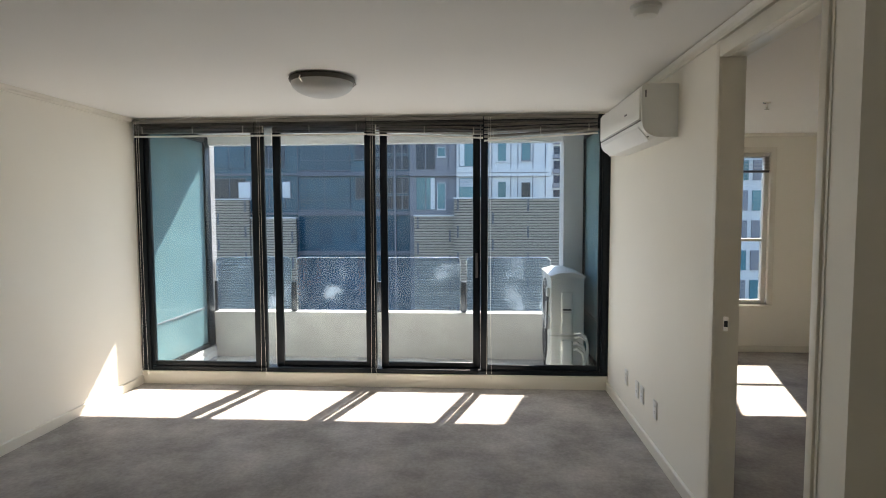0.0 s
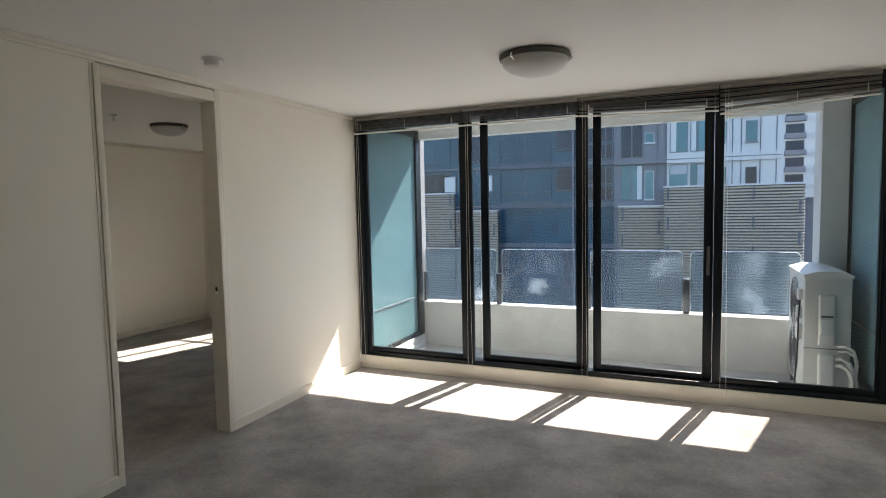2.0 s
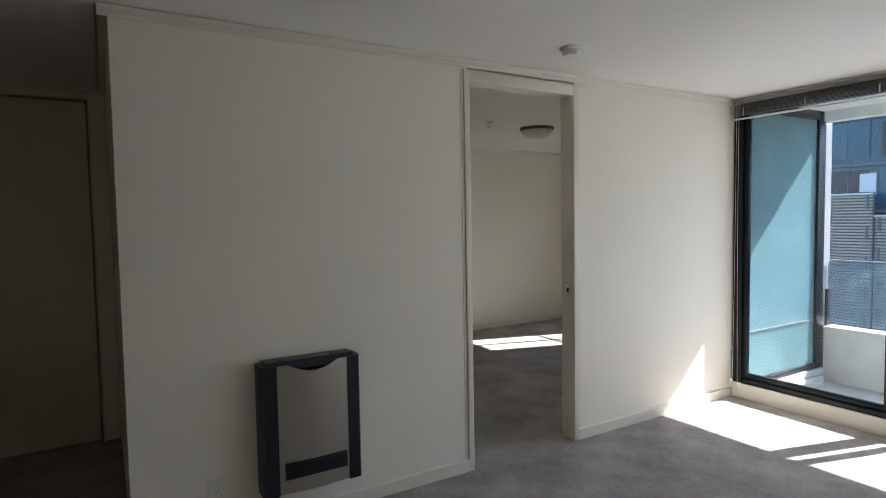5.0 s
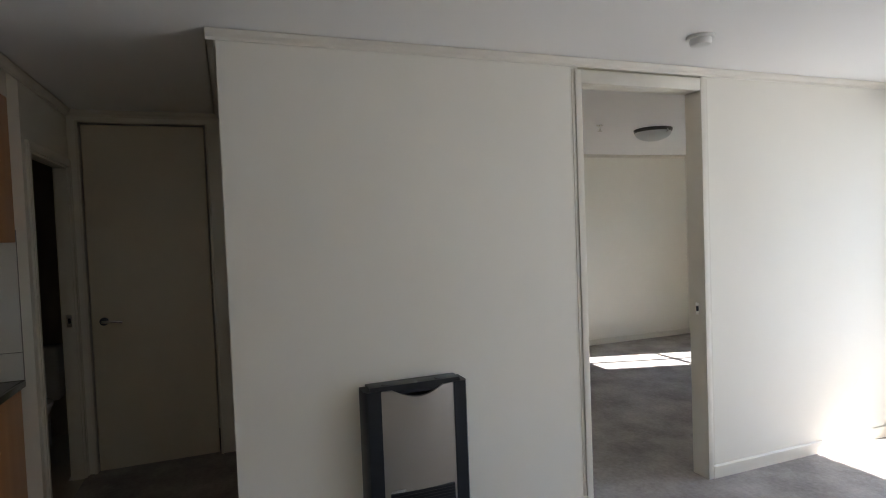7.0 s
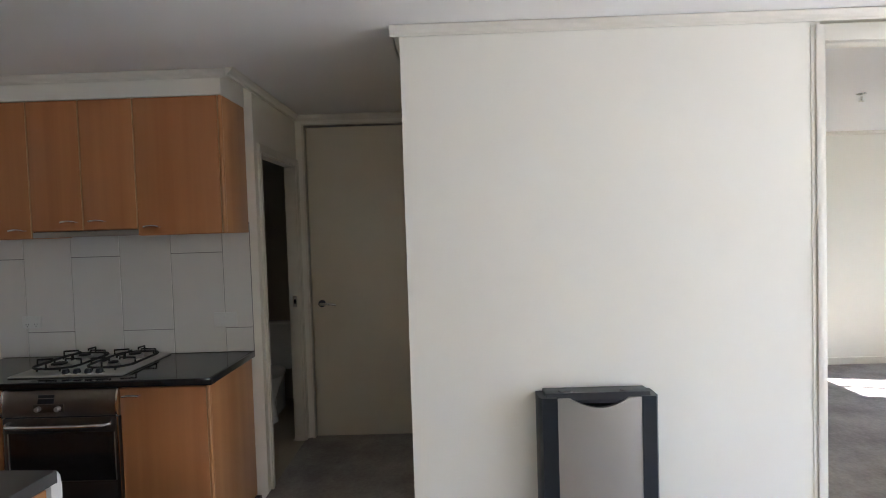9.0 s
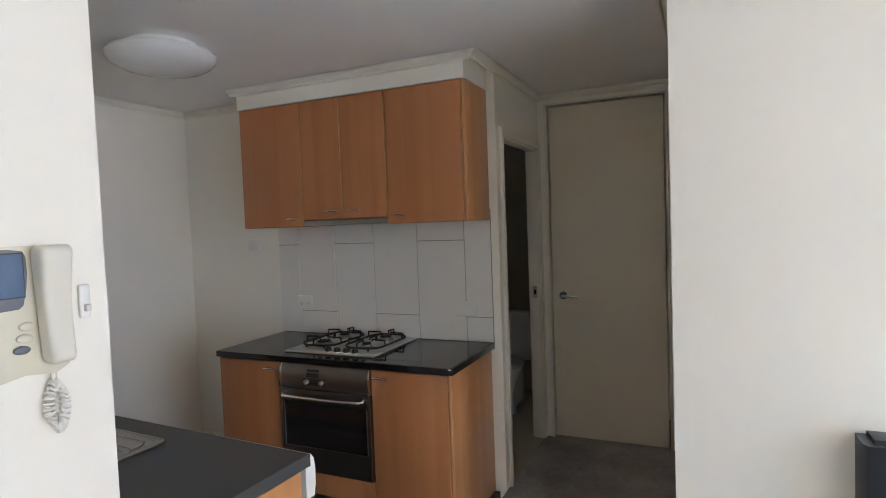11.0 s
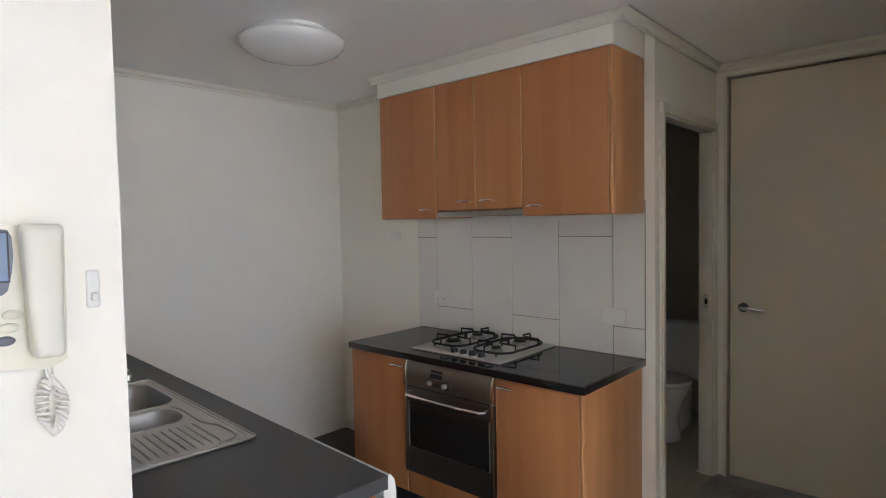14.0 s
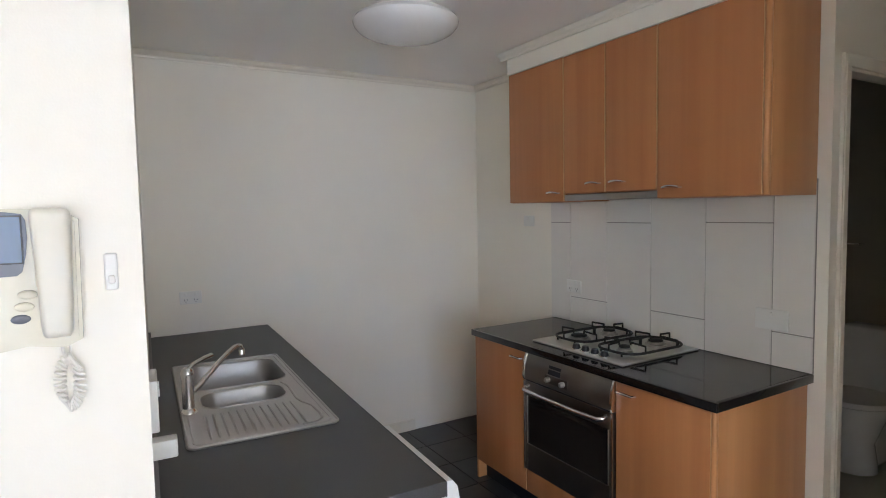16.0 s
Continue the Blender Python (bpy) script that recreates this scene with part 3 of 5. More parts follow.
def blind(x0, x1, n, z_top, zl, zr, label, crumple=0.0):
    w = x1 - x0
    b = thing("venetian_blind", ((x0 + x1) / 2, -0.04, z_top), label, "blind", "blinds of the window wall")
    part("headrail", boxes([(-w / 2, -0.016, -0.028, w / 2, 0.016, 0.0)], 0.002), M_SLAT, b)
    for k in range(n):
        f = (k + 1) / (n + 1)
        dl, dr = -0.03 + (zl + 0.042 - z_top + 0.012) * f, -0.03 + (zr + 0.042 - z_top + 0.012) * f
        s = piece("slat", SLAT, b, (0, 0.002 * math.sin(k * 2.1), (dl + dr) / 2))
        s.scale = (w, 1, 1)
        s.rotation_euler = (0.05 * math.sin(k * 1.7) + crumple * 0.5 * math.sin(k * 2.3), math.atan2(dl - dr, w) + crumple * 0.012 * math.sin(k * 1.9), 0)
    bm = box(-w / 2, -0.013, -0.012, w / 2, 0.013, 0.0, 0.002)
    bmesh.ops.rotate(bm, cent=(0, 0, 0), matrix=Matrix.Rotation(math.atan2(zl - zr, w), 3, 'Y'), verts=bm.verts)
    bmesh.ops.translate(bm, vec=(0, 0, (zl + zr) / 2 - z_top + 0.012), verts=bm.verts)
    part("bottom_rail", bm, M_BRAIL, b, "pale bottom rail")
    for fx in (-0.42, 0.0, 0.42):
        zz = zl + (zr - zl) * (fx + 0.5) - z_top
        part("ladder_tape", box(fx * w - 0.003, -0.0175, zz + 0.03, fx * w + 0.003, -0.0155, zz + 0.09), M_BRAIL, b, "pale ladder clip")
    for dx, zb, sw in ((0.035, 0.14, 0.004), (0.055, 0.10, -0.006)):
        pts = [(-w / 2 + dx + sw * math.sin(u * 3.0) + 0.012 * u * (1 if dx > 0.04 else -1), -0.022, -0.01 - u * (z_top - zb)) for u in [i / 14 for i in range(15)]]
        part("pull_cord", tube(pts, 0.0013, 5), M_CORD, b)
    bmc = lathe([(0.003, 0.0), (0.006, -0.01), (0.005, -0.03), (0.002, -0.035)], 10, 'Z', (-w / 2 + 0.066, -0.022, 0.14 - z_top))
    part("cord_tassel", bmc, M_CORD, b)
    return b


blind(0.03, 1.118, 11, 2.385, 2.238, 2.236, "raised grey-brown aluminium venetian blind with hanging cords")
blind(1.126, 2.115, 11, 2.385, 2.236, 2.238, "raised grey-brown aluminium venetian blind with hanging cords")
blind(2.123, 3.132, 11, 2.385, 2.236, 2.195, "raised grey venetian blind hanging unevenly at one end", 0.8)
blind(3.14, 4.10, 11, 2.385, 2.17, 2.225, "raised grey venetian blind, bent and crumpled at one end", 1.2)

# ---- balcony ----
solid("balcony_floor", box(-0.1, 0.14, -0.4, RIGHT + 0.1, BAL + 0.2, BALZ), M_PAVER, "pale grey tiled balcony floor", "balcony floor")
solid("balcony_soffit", boxes([(-0.1, 0.14, 2.44, RIGHT + 0.1, BAL, 2.6), (-0.3, BAL - 0.14, 2.345, RIGHT + 0.4, BAL, 2.6)]), M_CEIL, "off-white balcony soffit with an edge beam", "soffit")
solid("balcony_parapet", boxes([(-0.06, BAL, -0.4, RIGHT + 0.1, BAL + 0.15, 0.37), (-0.06, BAL - 0.012, 0.37, RIGHT + 0.1, BAL + 0.165, 0.388)], 0.004), M_CONC,
      "low grey rendered balcony parapet, water-stained", "parapet")
# west column: shade painted in by the darker render; the east one keeps M_CONC
solid("balcony_column_west", box(-0.34, NORTH - 0.02, -0.4, -0.07, BAL + 0.12, 2.6, 0.006), M_CONC_SHADED, "grey rendered column at the balcony edge", "column")
solid("balcony_column_east", box(4.03, NORTH - 0.08, -0.4, RIGHT + 0.1, BAL + 0.12, 2.6, 0.006), M_CONC, "grey rendered column at the balcony edge", "column")


def side_glazing(name, x, side, label):
    """Bedroom glass that flanks the balcony: frame and tinted pane."""
    t = thing(name, (x, 0.8, BALZ), label, "window")
    tagged(t, kind="structure")
    h = 2.44 - BALZ
    part("sill_upstand", box(-0.05, -0.66, 0, 0.05, 0.70, 0.16, 0.004), M_CONC, t)
    part("window_frame", boxes([(-0.03, -0.66, 0.16, 0.03, -0.61, h), (-0.03, 0.58, 0.16, 0.03, 0.70, h), (-0.03, -0.61, 0.16, 0.03, 0.58, 0.21), (-0.03, -0.61, h - 0.08, 0.03, 0.58, h)], 0.003), M_ALU, t)
    p = part("pane", box(-0.004, -0.61, 0.21, 0.004, 0.62, h - 0.08), M_TEAL, t, "blue-green tinted glass pane", False)
    p.visible_shadow = False
    part("transom", boxes([(-0.012, -0.61, 0.622, 0.012, 0.58, 0.634)]), M_FPANEL, t)
    for k, (sx, sz) in enumerate(((0.075, 0.10), (0.12, 0.045))):
        part("sill_flashing", box(min(0.05 * side, sx * side), -0.66, 0, max(0.05 * side, sx * side), 0.66 - 0.1 * k, sz, 0.004), M_FWHITE if k == 0 else M_CONC, t, "pale metal sill flashing")
    return t


side_glazing("window_2", -0.05, 1, "blue-green tinted glass wall beside the balcony")
side_glazing("window_3", RIGHT + 0.05, -1, "dark blue-green tinted glass wall beside the balcony")

# balustrade: framed glass between short posts
rail = thing("balustrade", (0, BAL + 0.07, 0.388), "frameless glass balustrade panels held by short dark posts", "balustrade")
GH = 0.645
for g0, g1 in ((-0.06, 0.86), (0.93, 1.90), (1.95, 2.88), (2.96, 3.93)):
    r = 0.05
    out = [(g0, 0.03), (g1, 0.03)] + [(g1 - r + r * math.cos(a), GH - r + r * math.sin(a)) for a in [k * math.pi / 16 for k in range(9)]] \
        + [(g0 + r - r * math.cos(a), GH - r + r * math.sin(a)) for a in [math.pi / 2 - k * math.pi / 16 for k in range(9)]]
    p = part("glass_panel", extrude(out, 'Y', -0.006, 0.006), M_BALGLASS, rail, "glass panel with pale reflections painted in", False)
    p.visible_shadow = False
    bmr = tube([(x, 0, z) for x, z in out[1:]] + [(g0, 0, 0.03)], 0.007, 6)
    part("edge_trim", bmr, M_CHROME, rail, "polished edge trim")
for px in (-0.075, 0.895, 1.925, 2.92, 3.95):
    part("post", box(px - 0.03, -0.03, 0, px + 0.03, 0.03, 0.36, 0.004), M_STEEL_DARK, rail)


# outdoor air-conditioner unit, its fan side turned along the balcony
def outdoor_unit():
    t = thing("outdoor_unit", (3.815, 0.72, BALZ), "weathered cream outdoor air-conditioner unit with lagged pipes", "air conditioner")
    H0, H1, W, L = 0.09, 1.07, 0.33, 0.76
    part("casing", box(0, 0, H0, W, L, H1, 0.012, 3), M_ACU, t)
    part("lid", extrude([(-0.01, H1 - 0.015), (W + 0.01, H1 - 0.015), (W + 0.01, H1 + 0.006), (W * 0.72, H1 + 0.038), (W * 0.28, H1 + 0.038), (-0.01, H1 + 0.006)], 'Y', -0.01, L + 0.01), M_ACU, t)
    for fy in (0.08, L - 0.12):
        part("foot", box(0.01, fy, 0, W - 0.01, fy + 0.05, H0, 0.004), M_DGREY, t)
    for zc in (0.36, 0.80):
        bm = bmesh.new()
        for rr in (0.06, 0.10, 0.14, 0.18, 0.215):
            tube([(-0.012, L / 2 + rr * math.cos(k * math.pi / 14), zc + rr * math.sin(k * math.pi / 14)) for k in range(28)], 0.003, 5, True, bm)
        for k in range(8):
            a = k * math.pi / 4
            tube([(-0.012, L / 2, zc), (-0.012, L / 2 + 0.215 * math.cos(a), zc + 0.215 * math.sin(a))], 0.003, 5, False, bm)
        g = part("fan_grille", bm, M_DGREY, t)
    cover = part("service_cover", box(0.10, -0.035, 0.50, 0.215, 0.0, 0.92, 0.014, 3), M_ACU, t)
    part("grip", box(0.108, -0.052, 0.60, 0.207, -0.03, 0.72, 0.012, 3), M_ACU, cover)
    part("grip_slot", box(0.115, -0.0365, 0.735, 0.20, -0.034, 0.752), M_BLACK, cover)
    part("pipe_cover", box(0.10, -0.06, 0.16, 0.215, 0.0, 0.44, 0.022, 3), M_ACU, t)
    part("seam", box(0.002, -0.0015, 0.47, W - 0.002, 0.001, 0.476), M_DGREY, t)
    for dz, dx, r in ((0.50, 0.235, 0.012), (0.40, 0.21, 0.017), (0.34, 0.21, 0.017), (0.46, 0.24, 0.010)):
        part("pipe", tube([(dx, -0.02, dz), (dx + 0.05, -0.055, dz + 0.015), (dx + 0.10, -0.06, dz - 0.02), (dx + 0.125, -0.05, dz - 0.10), (dx + 0.12, -0.04, dz - 0.20), (dx + 0.135, -0.03, max(0.02, dz - 0.32))], r, 8), M_HOSE, t, "cream lagged pipe")
    for bz, bh, by in ((0.86, 0.09, 0.10), (0.70, 0.10, 0.13), (0.52, 0.13, 0.13)):
        part("junction_box", box(-0.035, by - 0.05, bz, 0.0, by + 0.04, bz + bh, 0.006), M_ACU if bz > 0.8 else M_PAVER, t)
    part("cable", tube([(-0.02, 0.20, 0.62), (-0.03, 0.22, 0.45), (-0.03, 0.17, 0.36), (-0.03, 0.10, 0.40), (-0.03, 0.09, 0.53)], 0.006, 6), M_DGREY, t)
    part("cable", tube([(-0.012, 0.1, 0.88), (-0.03, 0.05, 0.70), (-0.035, 0.03, 0.45), (-0.05, 0.02, 0.2), (-0.06, -0.02, 0.012), (-0.12, 0.02, 0.012)], 0.006, 6), M_BLACK, t)
    return t


outdoor_unit()


# ---- bedroom windows ----
def bedroom_window(name, x0, x1, zs, zh, bars, drop, label):
    t = thing(name, ((x0 + x1) / 2, NORTH, zs), label, "window")
    tagged(t, kind="structure")
    w, h = x1 - x0, zh - zs
    part("window_frame", boxes([(-w / 2, 0.03, 0, -w / 2 + 0.05, 0.09, h), (w / 2 - 0.05, 0.03, 0, w / 2, 0.09, h), (-w / 2 + 0.05, 0.03, 0, w / 2 - 0.05, 0.09, 0.05), (-w / 2 + 0.05, 0.03, h - 0.05, w / 2 - 0.05, 0.09, h)], 0.003), M_BRAIL, t)
    for b in bars:
        part("mullion", box(-w / 2 + b * w - 0.02, 0.035, 0.05, -w / 2 + b * w + 0.02, 0.085, h - 0.05, 0.003), M_BRAIL, t)
    part("transom", box(-w / 2 + 0.05, 0.04, h * 0.42, w / 2 - 0.05, 0.08, h * 0.42 + 0.03, 0.003), M_BRAIL, t)
    g = part("pane", box(-w / 2 + 0.05, 0.057, 0.05, w / 2 - 0.05, 0.063, h - 0.05), M_GLASS, t, "", False)
    g.visible_shadow = False
    part("window_sill", box(-w / 2 - 0.04, -0.035, -0.025, w / 2 + 0.04, 0.03, 0.0, 0.004), M_TRIM, t)
    part("architrave", boxes([(-w / 2 - 0.06, -0.012, 0, -w / 2, 0.0, h + 0.06), (w / 2, -0.012, 0, w / 2 + 0.06, 0.0, h + 0.06), (-w / 2, -0.012, h, w / 2, 0.0, h + 0.06)], 0.002), M_TRIM, t)
    b = thing("venetian_blind", ((x0 + x1) / 2, NORTH + 0.012, zh), "raised pale venetian blind over the bedroom window", "blind")
    part("headrail", box(-w / 2 + 0.01, -0.016, -0.04, w / 2 - 0.01, 0.016, -0.004, 0.002), M_BRAIL, b)
    for k in range(9):
        s = piece("slat", SLAT, b, (0, 0, -0.05 - drop * k / 9))
        s.scale = (w - 0.02, 1, 1)
    part("bottom_rail", box(-w / 2 + 0.01, -0.013, -0.075 - drop, w / 2 - 0.01, 0.013, -0.05 - drop, 0.002), M_DGREY, b)


bedroom_window("window_4", -2.42, -1.72, 0.5, 2.2, (0.5,), 0.05, "bedroom window with a pale frame")
bedroom_window("window_5", 5.1, 6.27, 0.53, 2.2, (0.52,), 0.14, "bedroom window with a pale frame and raised blind")


# ---- ceiling fixtures ----
def oyster(at, r, label, bowl, base, group, clips=True):
    t = thing("ceiling_light", at, label, "ceiling light", group)
    part("base_plate", lathe([(r * 0.98, 0.0), (r * 1.0, -0.012), (r * 0.96, -0.03), (r * 0.6, -0.032)], 40), base, t)
    drop = 0.0 if clips else 0.018
    prof = [(r * 0.93, -0.026)] + [(r * 0.93 * math.cos(a), -0.032 - drop - 0.085 * (r / 0.2) ** 0.5 * math.sin(a)) for a in [k * math.pi / 20 for k in range(10)]] + [(0.004, -0.032 - drop - 0.085 * (r / 0.2) ** 0.5)]
    part("bowl", lathe(prof, 40), bowl, t)
    if clips:
        for k in range(3):
            a = 0.1 + k * 2 * math.pi / 3
            c, s = math.cos(a), math.sin(a)
            part("clip", tube([(r * 0.99 * c, r * 0.99 * s, -0.02), (r * 1.02 * c, r * 1.02 * s, -0.035), (r * 0.9 * c, r * 0.9 * s, -0.052)], 0.005, 6), M_CHROME, t, "small metal clip")
    return t


oyster((2.12, -1.43, CEIL - 0.004), 0.205, "round frosted glass ceiling light with a dark metal rim", M_FROST, M_LAMPBASE, "oyster lights")
oyster((-1.77, -0.55, CEIL), 0.175, "round frosted glass ceiling light with a dark metal rim", M_FROST, M_LAMPBASE, "oyster lights")
kl = thing("ceiling_light", (0.31, -6.47, CEIL), "round white opal ceiling light in the kitchen", "ceiling light", "kitchen light")
part("base_plate", lathe([(0.15, 0.0), (0.152, -0.02), (0.148, -0.034)], 40), M_WHITE, kl)
part("bowl", lathe([(0.15, -0.03), (0.205, -0.034), (0.226, -0.042), (0.234, -0.056), (0.228, -0.074), (0.208, -0.094), (0.17, -0.113), (0.115, -0.126), (0.055, -0.133), (0.004, -0.135)], 44), M_OPAL, kl, "white opal glass bowl")


def detector(at):
    t = thing("smoke_detector", at, "round white smoke detector on the ceiling", "smoke detector", "smoke detectors")
    part("base", lathe([(0.062, 0), (0.062, -0.012), (0.055, -0.014)], 28), M_WHITE, t)
    part("head", lathe([(0.048, -0.012), (0.05, -0.03), (0.044, -0.042), (0.02, -0.046), (0.003, -0.046)], 28), M_WHITE, t)


detector((0.467, -2.2, CEIL))
detector((3.775, -2.56, CEIL))


def sprinkler(at):
    t = thing("fire_sprinkler", at, "small brass ceiling fire sprinkler", "sprinkler", "sprinklers")
    part("escutcheon", lathe([(0.03, 0), (0.028, -0.006), (0.012, -0.01)], 20), M_CHROME, t)
    part("stem", lathe([(0.009, -0.008), (0.009, -0.03), (0.006, -0.05)], 12), M_CHROME, t)
    part("deflector", lathe([(0.004, -0.05), (0.02, -0.052), (0.02, -0.055), (0.003, -0.056)], 16), M_CHROME, t)


sprinkler((-1.67, -1.22, CEIL))
sprinkler((5.32, -0.37, CEIL))


# ---- indoor air conditioner on the east wall ----
def indoor_unit():
    y0, y1 = -1.645, -0.545
    t = thing("split_air_conditioner", (RIGHT, (y0 + y1) / 2, 1.99), "white wall-mounted split air conditioner near the ceiling", "air conditioner")
    L = (y1 - y0) / 2
    prof = [(0, 0.0), (-0.10, 0.0)] + [(-0.10 - 0.10 * math.sin(a), 0.09 - 0.09 * math.cos(a)) for a in [k * math.pi / 16 for k in range(1, 9)]] + [(-0.205, 0.28), (-0.19, 0.30), (0, 0.30)]
    bm = extrude(prof, 'Y', -L, L)
    part("casing", bm, M_WHITE, t)
    part("front_panel", box(-0.211, -L + 0.025, 0.105, -0.2, L - 0.025, 0.275, 0.004), M_WHITE, t)
    fl = box(-0.006, -L + 0.06, -0.05, 0.0, L - 0.06, 0.05, 0.002)
    bmesh.ops.rotate(fl, cent=(0, 0, 0), matrix=Matrix.Rotation(radians(-38), 3, 'Y'), verts=fl.verts)
    bmesh.ops.translate(fl, vec=(-0.172, 0, 0.03), verts=fl.verts)
    part("louvre_flap", fl, M_WHITE, t)
    part("panel_gap", box(-0.2065, -L + 0.03, 0.094, -0.198, L - 0.03, 0.099), M_DGREY, t)
    part("outlet_gap", tube([(-0.148, -L + 0.05, 0.010), (-0.148, L - 0.05, 0.010)], 0.004, 6), M_DGREY, t)
    part("side_slot", box(-0.185, -L - 0.001, 0.225, -0.178, -L + 0.004, 0.265), M_DGREY, t)
    part("brand_mark", box(-0.213, -0.25, 0.17, -0.2105, -0.2, 0.18), M_DGREY, t)


indoor_unit()


def plate(name, at, axis, w, h, label, rockers=1, kindname="power point", d=0.009, pins=True):
    """Wall plate whose back lies on the wall; axis: the way it faces."""
    t = thing(name, at, label, kindname)
    rot = {'+x': 0, '-x': 180, '+y': 90, '-y': -90}[axis]
    t.rotation_euler = (0, 0, radians(rot))
    p = part("plate", box(0, -w / 2, -h / 2, d, w / 2, h / 2, 0.003, 3), M_WHITE, t)
    for k in range(rockers):
        y = (k - (rockers - 1) / 2) * w * 0.45
        part("rocker", box(d, y - 0.006, h * 0.12, d + 0.004, y + 0.006, h * 0.12 + 0.02, 0.002), M_WHITE, t)
        for dy, dz in ((-0.007, -0.012), (0.007, -0.012), (0.0, -0.024)) if pins else ():
            part("pin_slot", box(d - 0.001, y + dy - 0.0015, dz - 0.004, d + 0.0006, y + dy + 0.0015, dz + 0.004), M_DGREY, t)
    return t


for yy, zz in ((-0.644, 0.311), (-0.94, 0.308), (-1.066, 0.308), (-1.356, 0.305)):
    plate("power_point", (RIGHT, yy, zz), '-x', 0.072, 0.115, "white wall socket plate low on the wall")
plate("power_point", (0.0, -4.0, 0.27), '+x', 0.07, 0.07, "small white wall outlet low beside the heater", 1)


# ---- gas heater on the west wall ----
def heater():
    t = thing("wall_heater", (0.0, -3.562, 0.2), "silver wall heater with black side panels and top grille", "heater")
    W, H, D = 0.247, 0.625, 0.12
    part("side_panel", extrude([(0, -W), (D - 0.02, -W), (D, -W + 0.012), (D, -W + 0.075), (0, -W + 0.075)], 'Z', 0, H), M_BLACK, t)
    part("side_panel", extrude([(0, W - 0.07), (D, W - 0.07), (D, W - 0.012), (D - 0.02, W), (0, W)], 'Z', 0, H), M_BLACK, t)
    # gently bowed silver front, its top edge dipping in the middle
    bm = bmesh.new()
    n, m = 20, 12
    grid = []
    for i in range(n + 1):
        u = i / n
        y = -W + 0.075 + u * (2 * W - 0.145)
        xf = D - 0.004 + 0.014 * math.sin(math.pi * u)
        top = H - 0.004 - (0.038 * math.sin(math.pi * (u - 0.15) / 0.7) if 0.15 < u < 0.85 else 0)
        grid.append([bm.verts.new((xf, y, 0.005 + (top - 0.005) * k / m)) for k in range(m + 1)])
    for i in range(n):
        for k in range(m):
            bm.faces.new((grid[i][k], grid[i + 1][k], grid[i + 1][k + 1], grid[i][k + 1]))
    ex = bmesh.ops.extrude_face_region(bm, geom=list(bm.faces))
    for v in ex["geom"]:
        if isinstance(v, bmesh.types.BMVert):
            v.co.x -= 0.02
    bmesh.ops.recalc_face_normals(bm, faces=bm.faces)
    part("front_panel", bm, M_HEATER, t, "bowed silver front panel")
    part("back_box", box(0, -W + 0.06, 0.01, D - 0.03, W - 0.06, H - 0.045, 0.004), M_BLACK, t)
    top = part("top_grille", extrude([(0, H - 0.012), (D - 0.03, H - 0.012), (D - 0.006, H - 0.025), (D - 0.006, H - 0.01), (D - 0.03, H + 0.012), (0.01, H + 0.014), (0, H + 0.01)], 'Y', -W + 0.03, W - 0.03), M_BLACK, t)
    for cy in (-0.13, 0.13):
        part("knob", lathe([(0.03, 0), (0.028, 0.006), (0.01, 0.008)], 20, 'Z', (D * 0.55, cy, H + 0.012)), M_DGREY, top)
    gr = part("outlet_grille", box(D - 0.004, -W + 0.10, 0.075, D + 0.013, W - 0.085, 0.155, 0.003), M_BLACK, t)
    for k in range(5):
        part("vane", box(D + 0.012, -W + 0.105, 0.082 + k * 0.014, D + 0.016, W - 0.09, 0.086 + k * 0.014), M_BLACK, gr)
    part("name_badge", box(D + 0.004, -W + 0.1, 0.16, D + 0.010, -W + 0.17, 0.170), M_CHROME, t)


heater()

# ---- kitchen: cooker side ----
CF = -0.268          # cabinet fronts
UF = -0.52           # wall cabinet fronts


def pull(parent, at, axis='Y', w=0.085):
    """Small bowed bar handle, standing off the door towards +x."""
    x, y, z = at
    pts = [(x, y - w / 2, z), (x + 0.018, y - w / 2 + 0.006, z + 0.001), (x + 0.024, y - w * 0.2, z + 0.004), (x + 0.025, y, z + 0.005), (x + 0.024, y + w * 0.2, z + 0.004),
           (x + 0.018, y + w / 2 - 0.006, z + 0.001), (x, y + w / 2, z)]
    return part("handle", tube(pts, 0.0055, 8), M_CHROME, parent, "bowed chrome handle")


def base_unit(y0, y1, hy, label):
    t = thing("base_cabinet", ((SPLASH + CF) / 2, (y0 + y1) / 2, 0), label, "cabinet", "base cabinets")
    x0, x1, L = SPLASH - t.location.x, CF - t.location.x, (y1 - y0) / 2
    part("carcass", box(x0 + 0.004, -L + 0.001, 0.1, x1 - 0.02, L - 0.001, BENCH - 0.04), M_WOOD, t)
    part("kickboard", box(x1 - 0.07, -L + 0.001, 0.0, x1 - 0.055, L - 0.001, 0.1), M_BLACK, t)
    d = part("door", box(x1 - 0.018, -L + 0.002, 0.105, x1, L - 0.002, BENCH - 0.045, 0.002), M_WOOD, t)
    pull(d, (x1, hy - t.location.y, 0.775))
    part("edge_band", box(x1 - 0.016, L - 0.0019, 0.107, x1 + 0.0006, L - 0.0005, BENCH - 0.047), M_WOODEDGE, d, "pale edge band")
    if y0 < -6.8:
        part("side_leg", box(x1 - 0.055, -L + 0.001, 0.0, x1 - 0.002, -L + 0.017, 0.1), M_WOODEND, t)
    return t


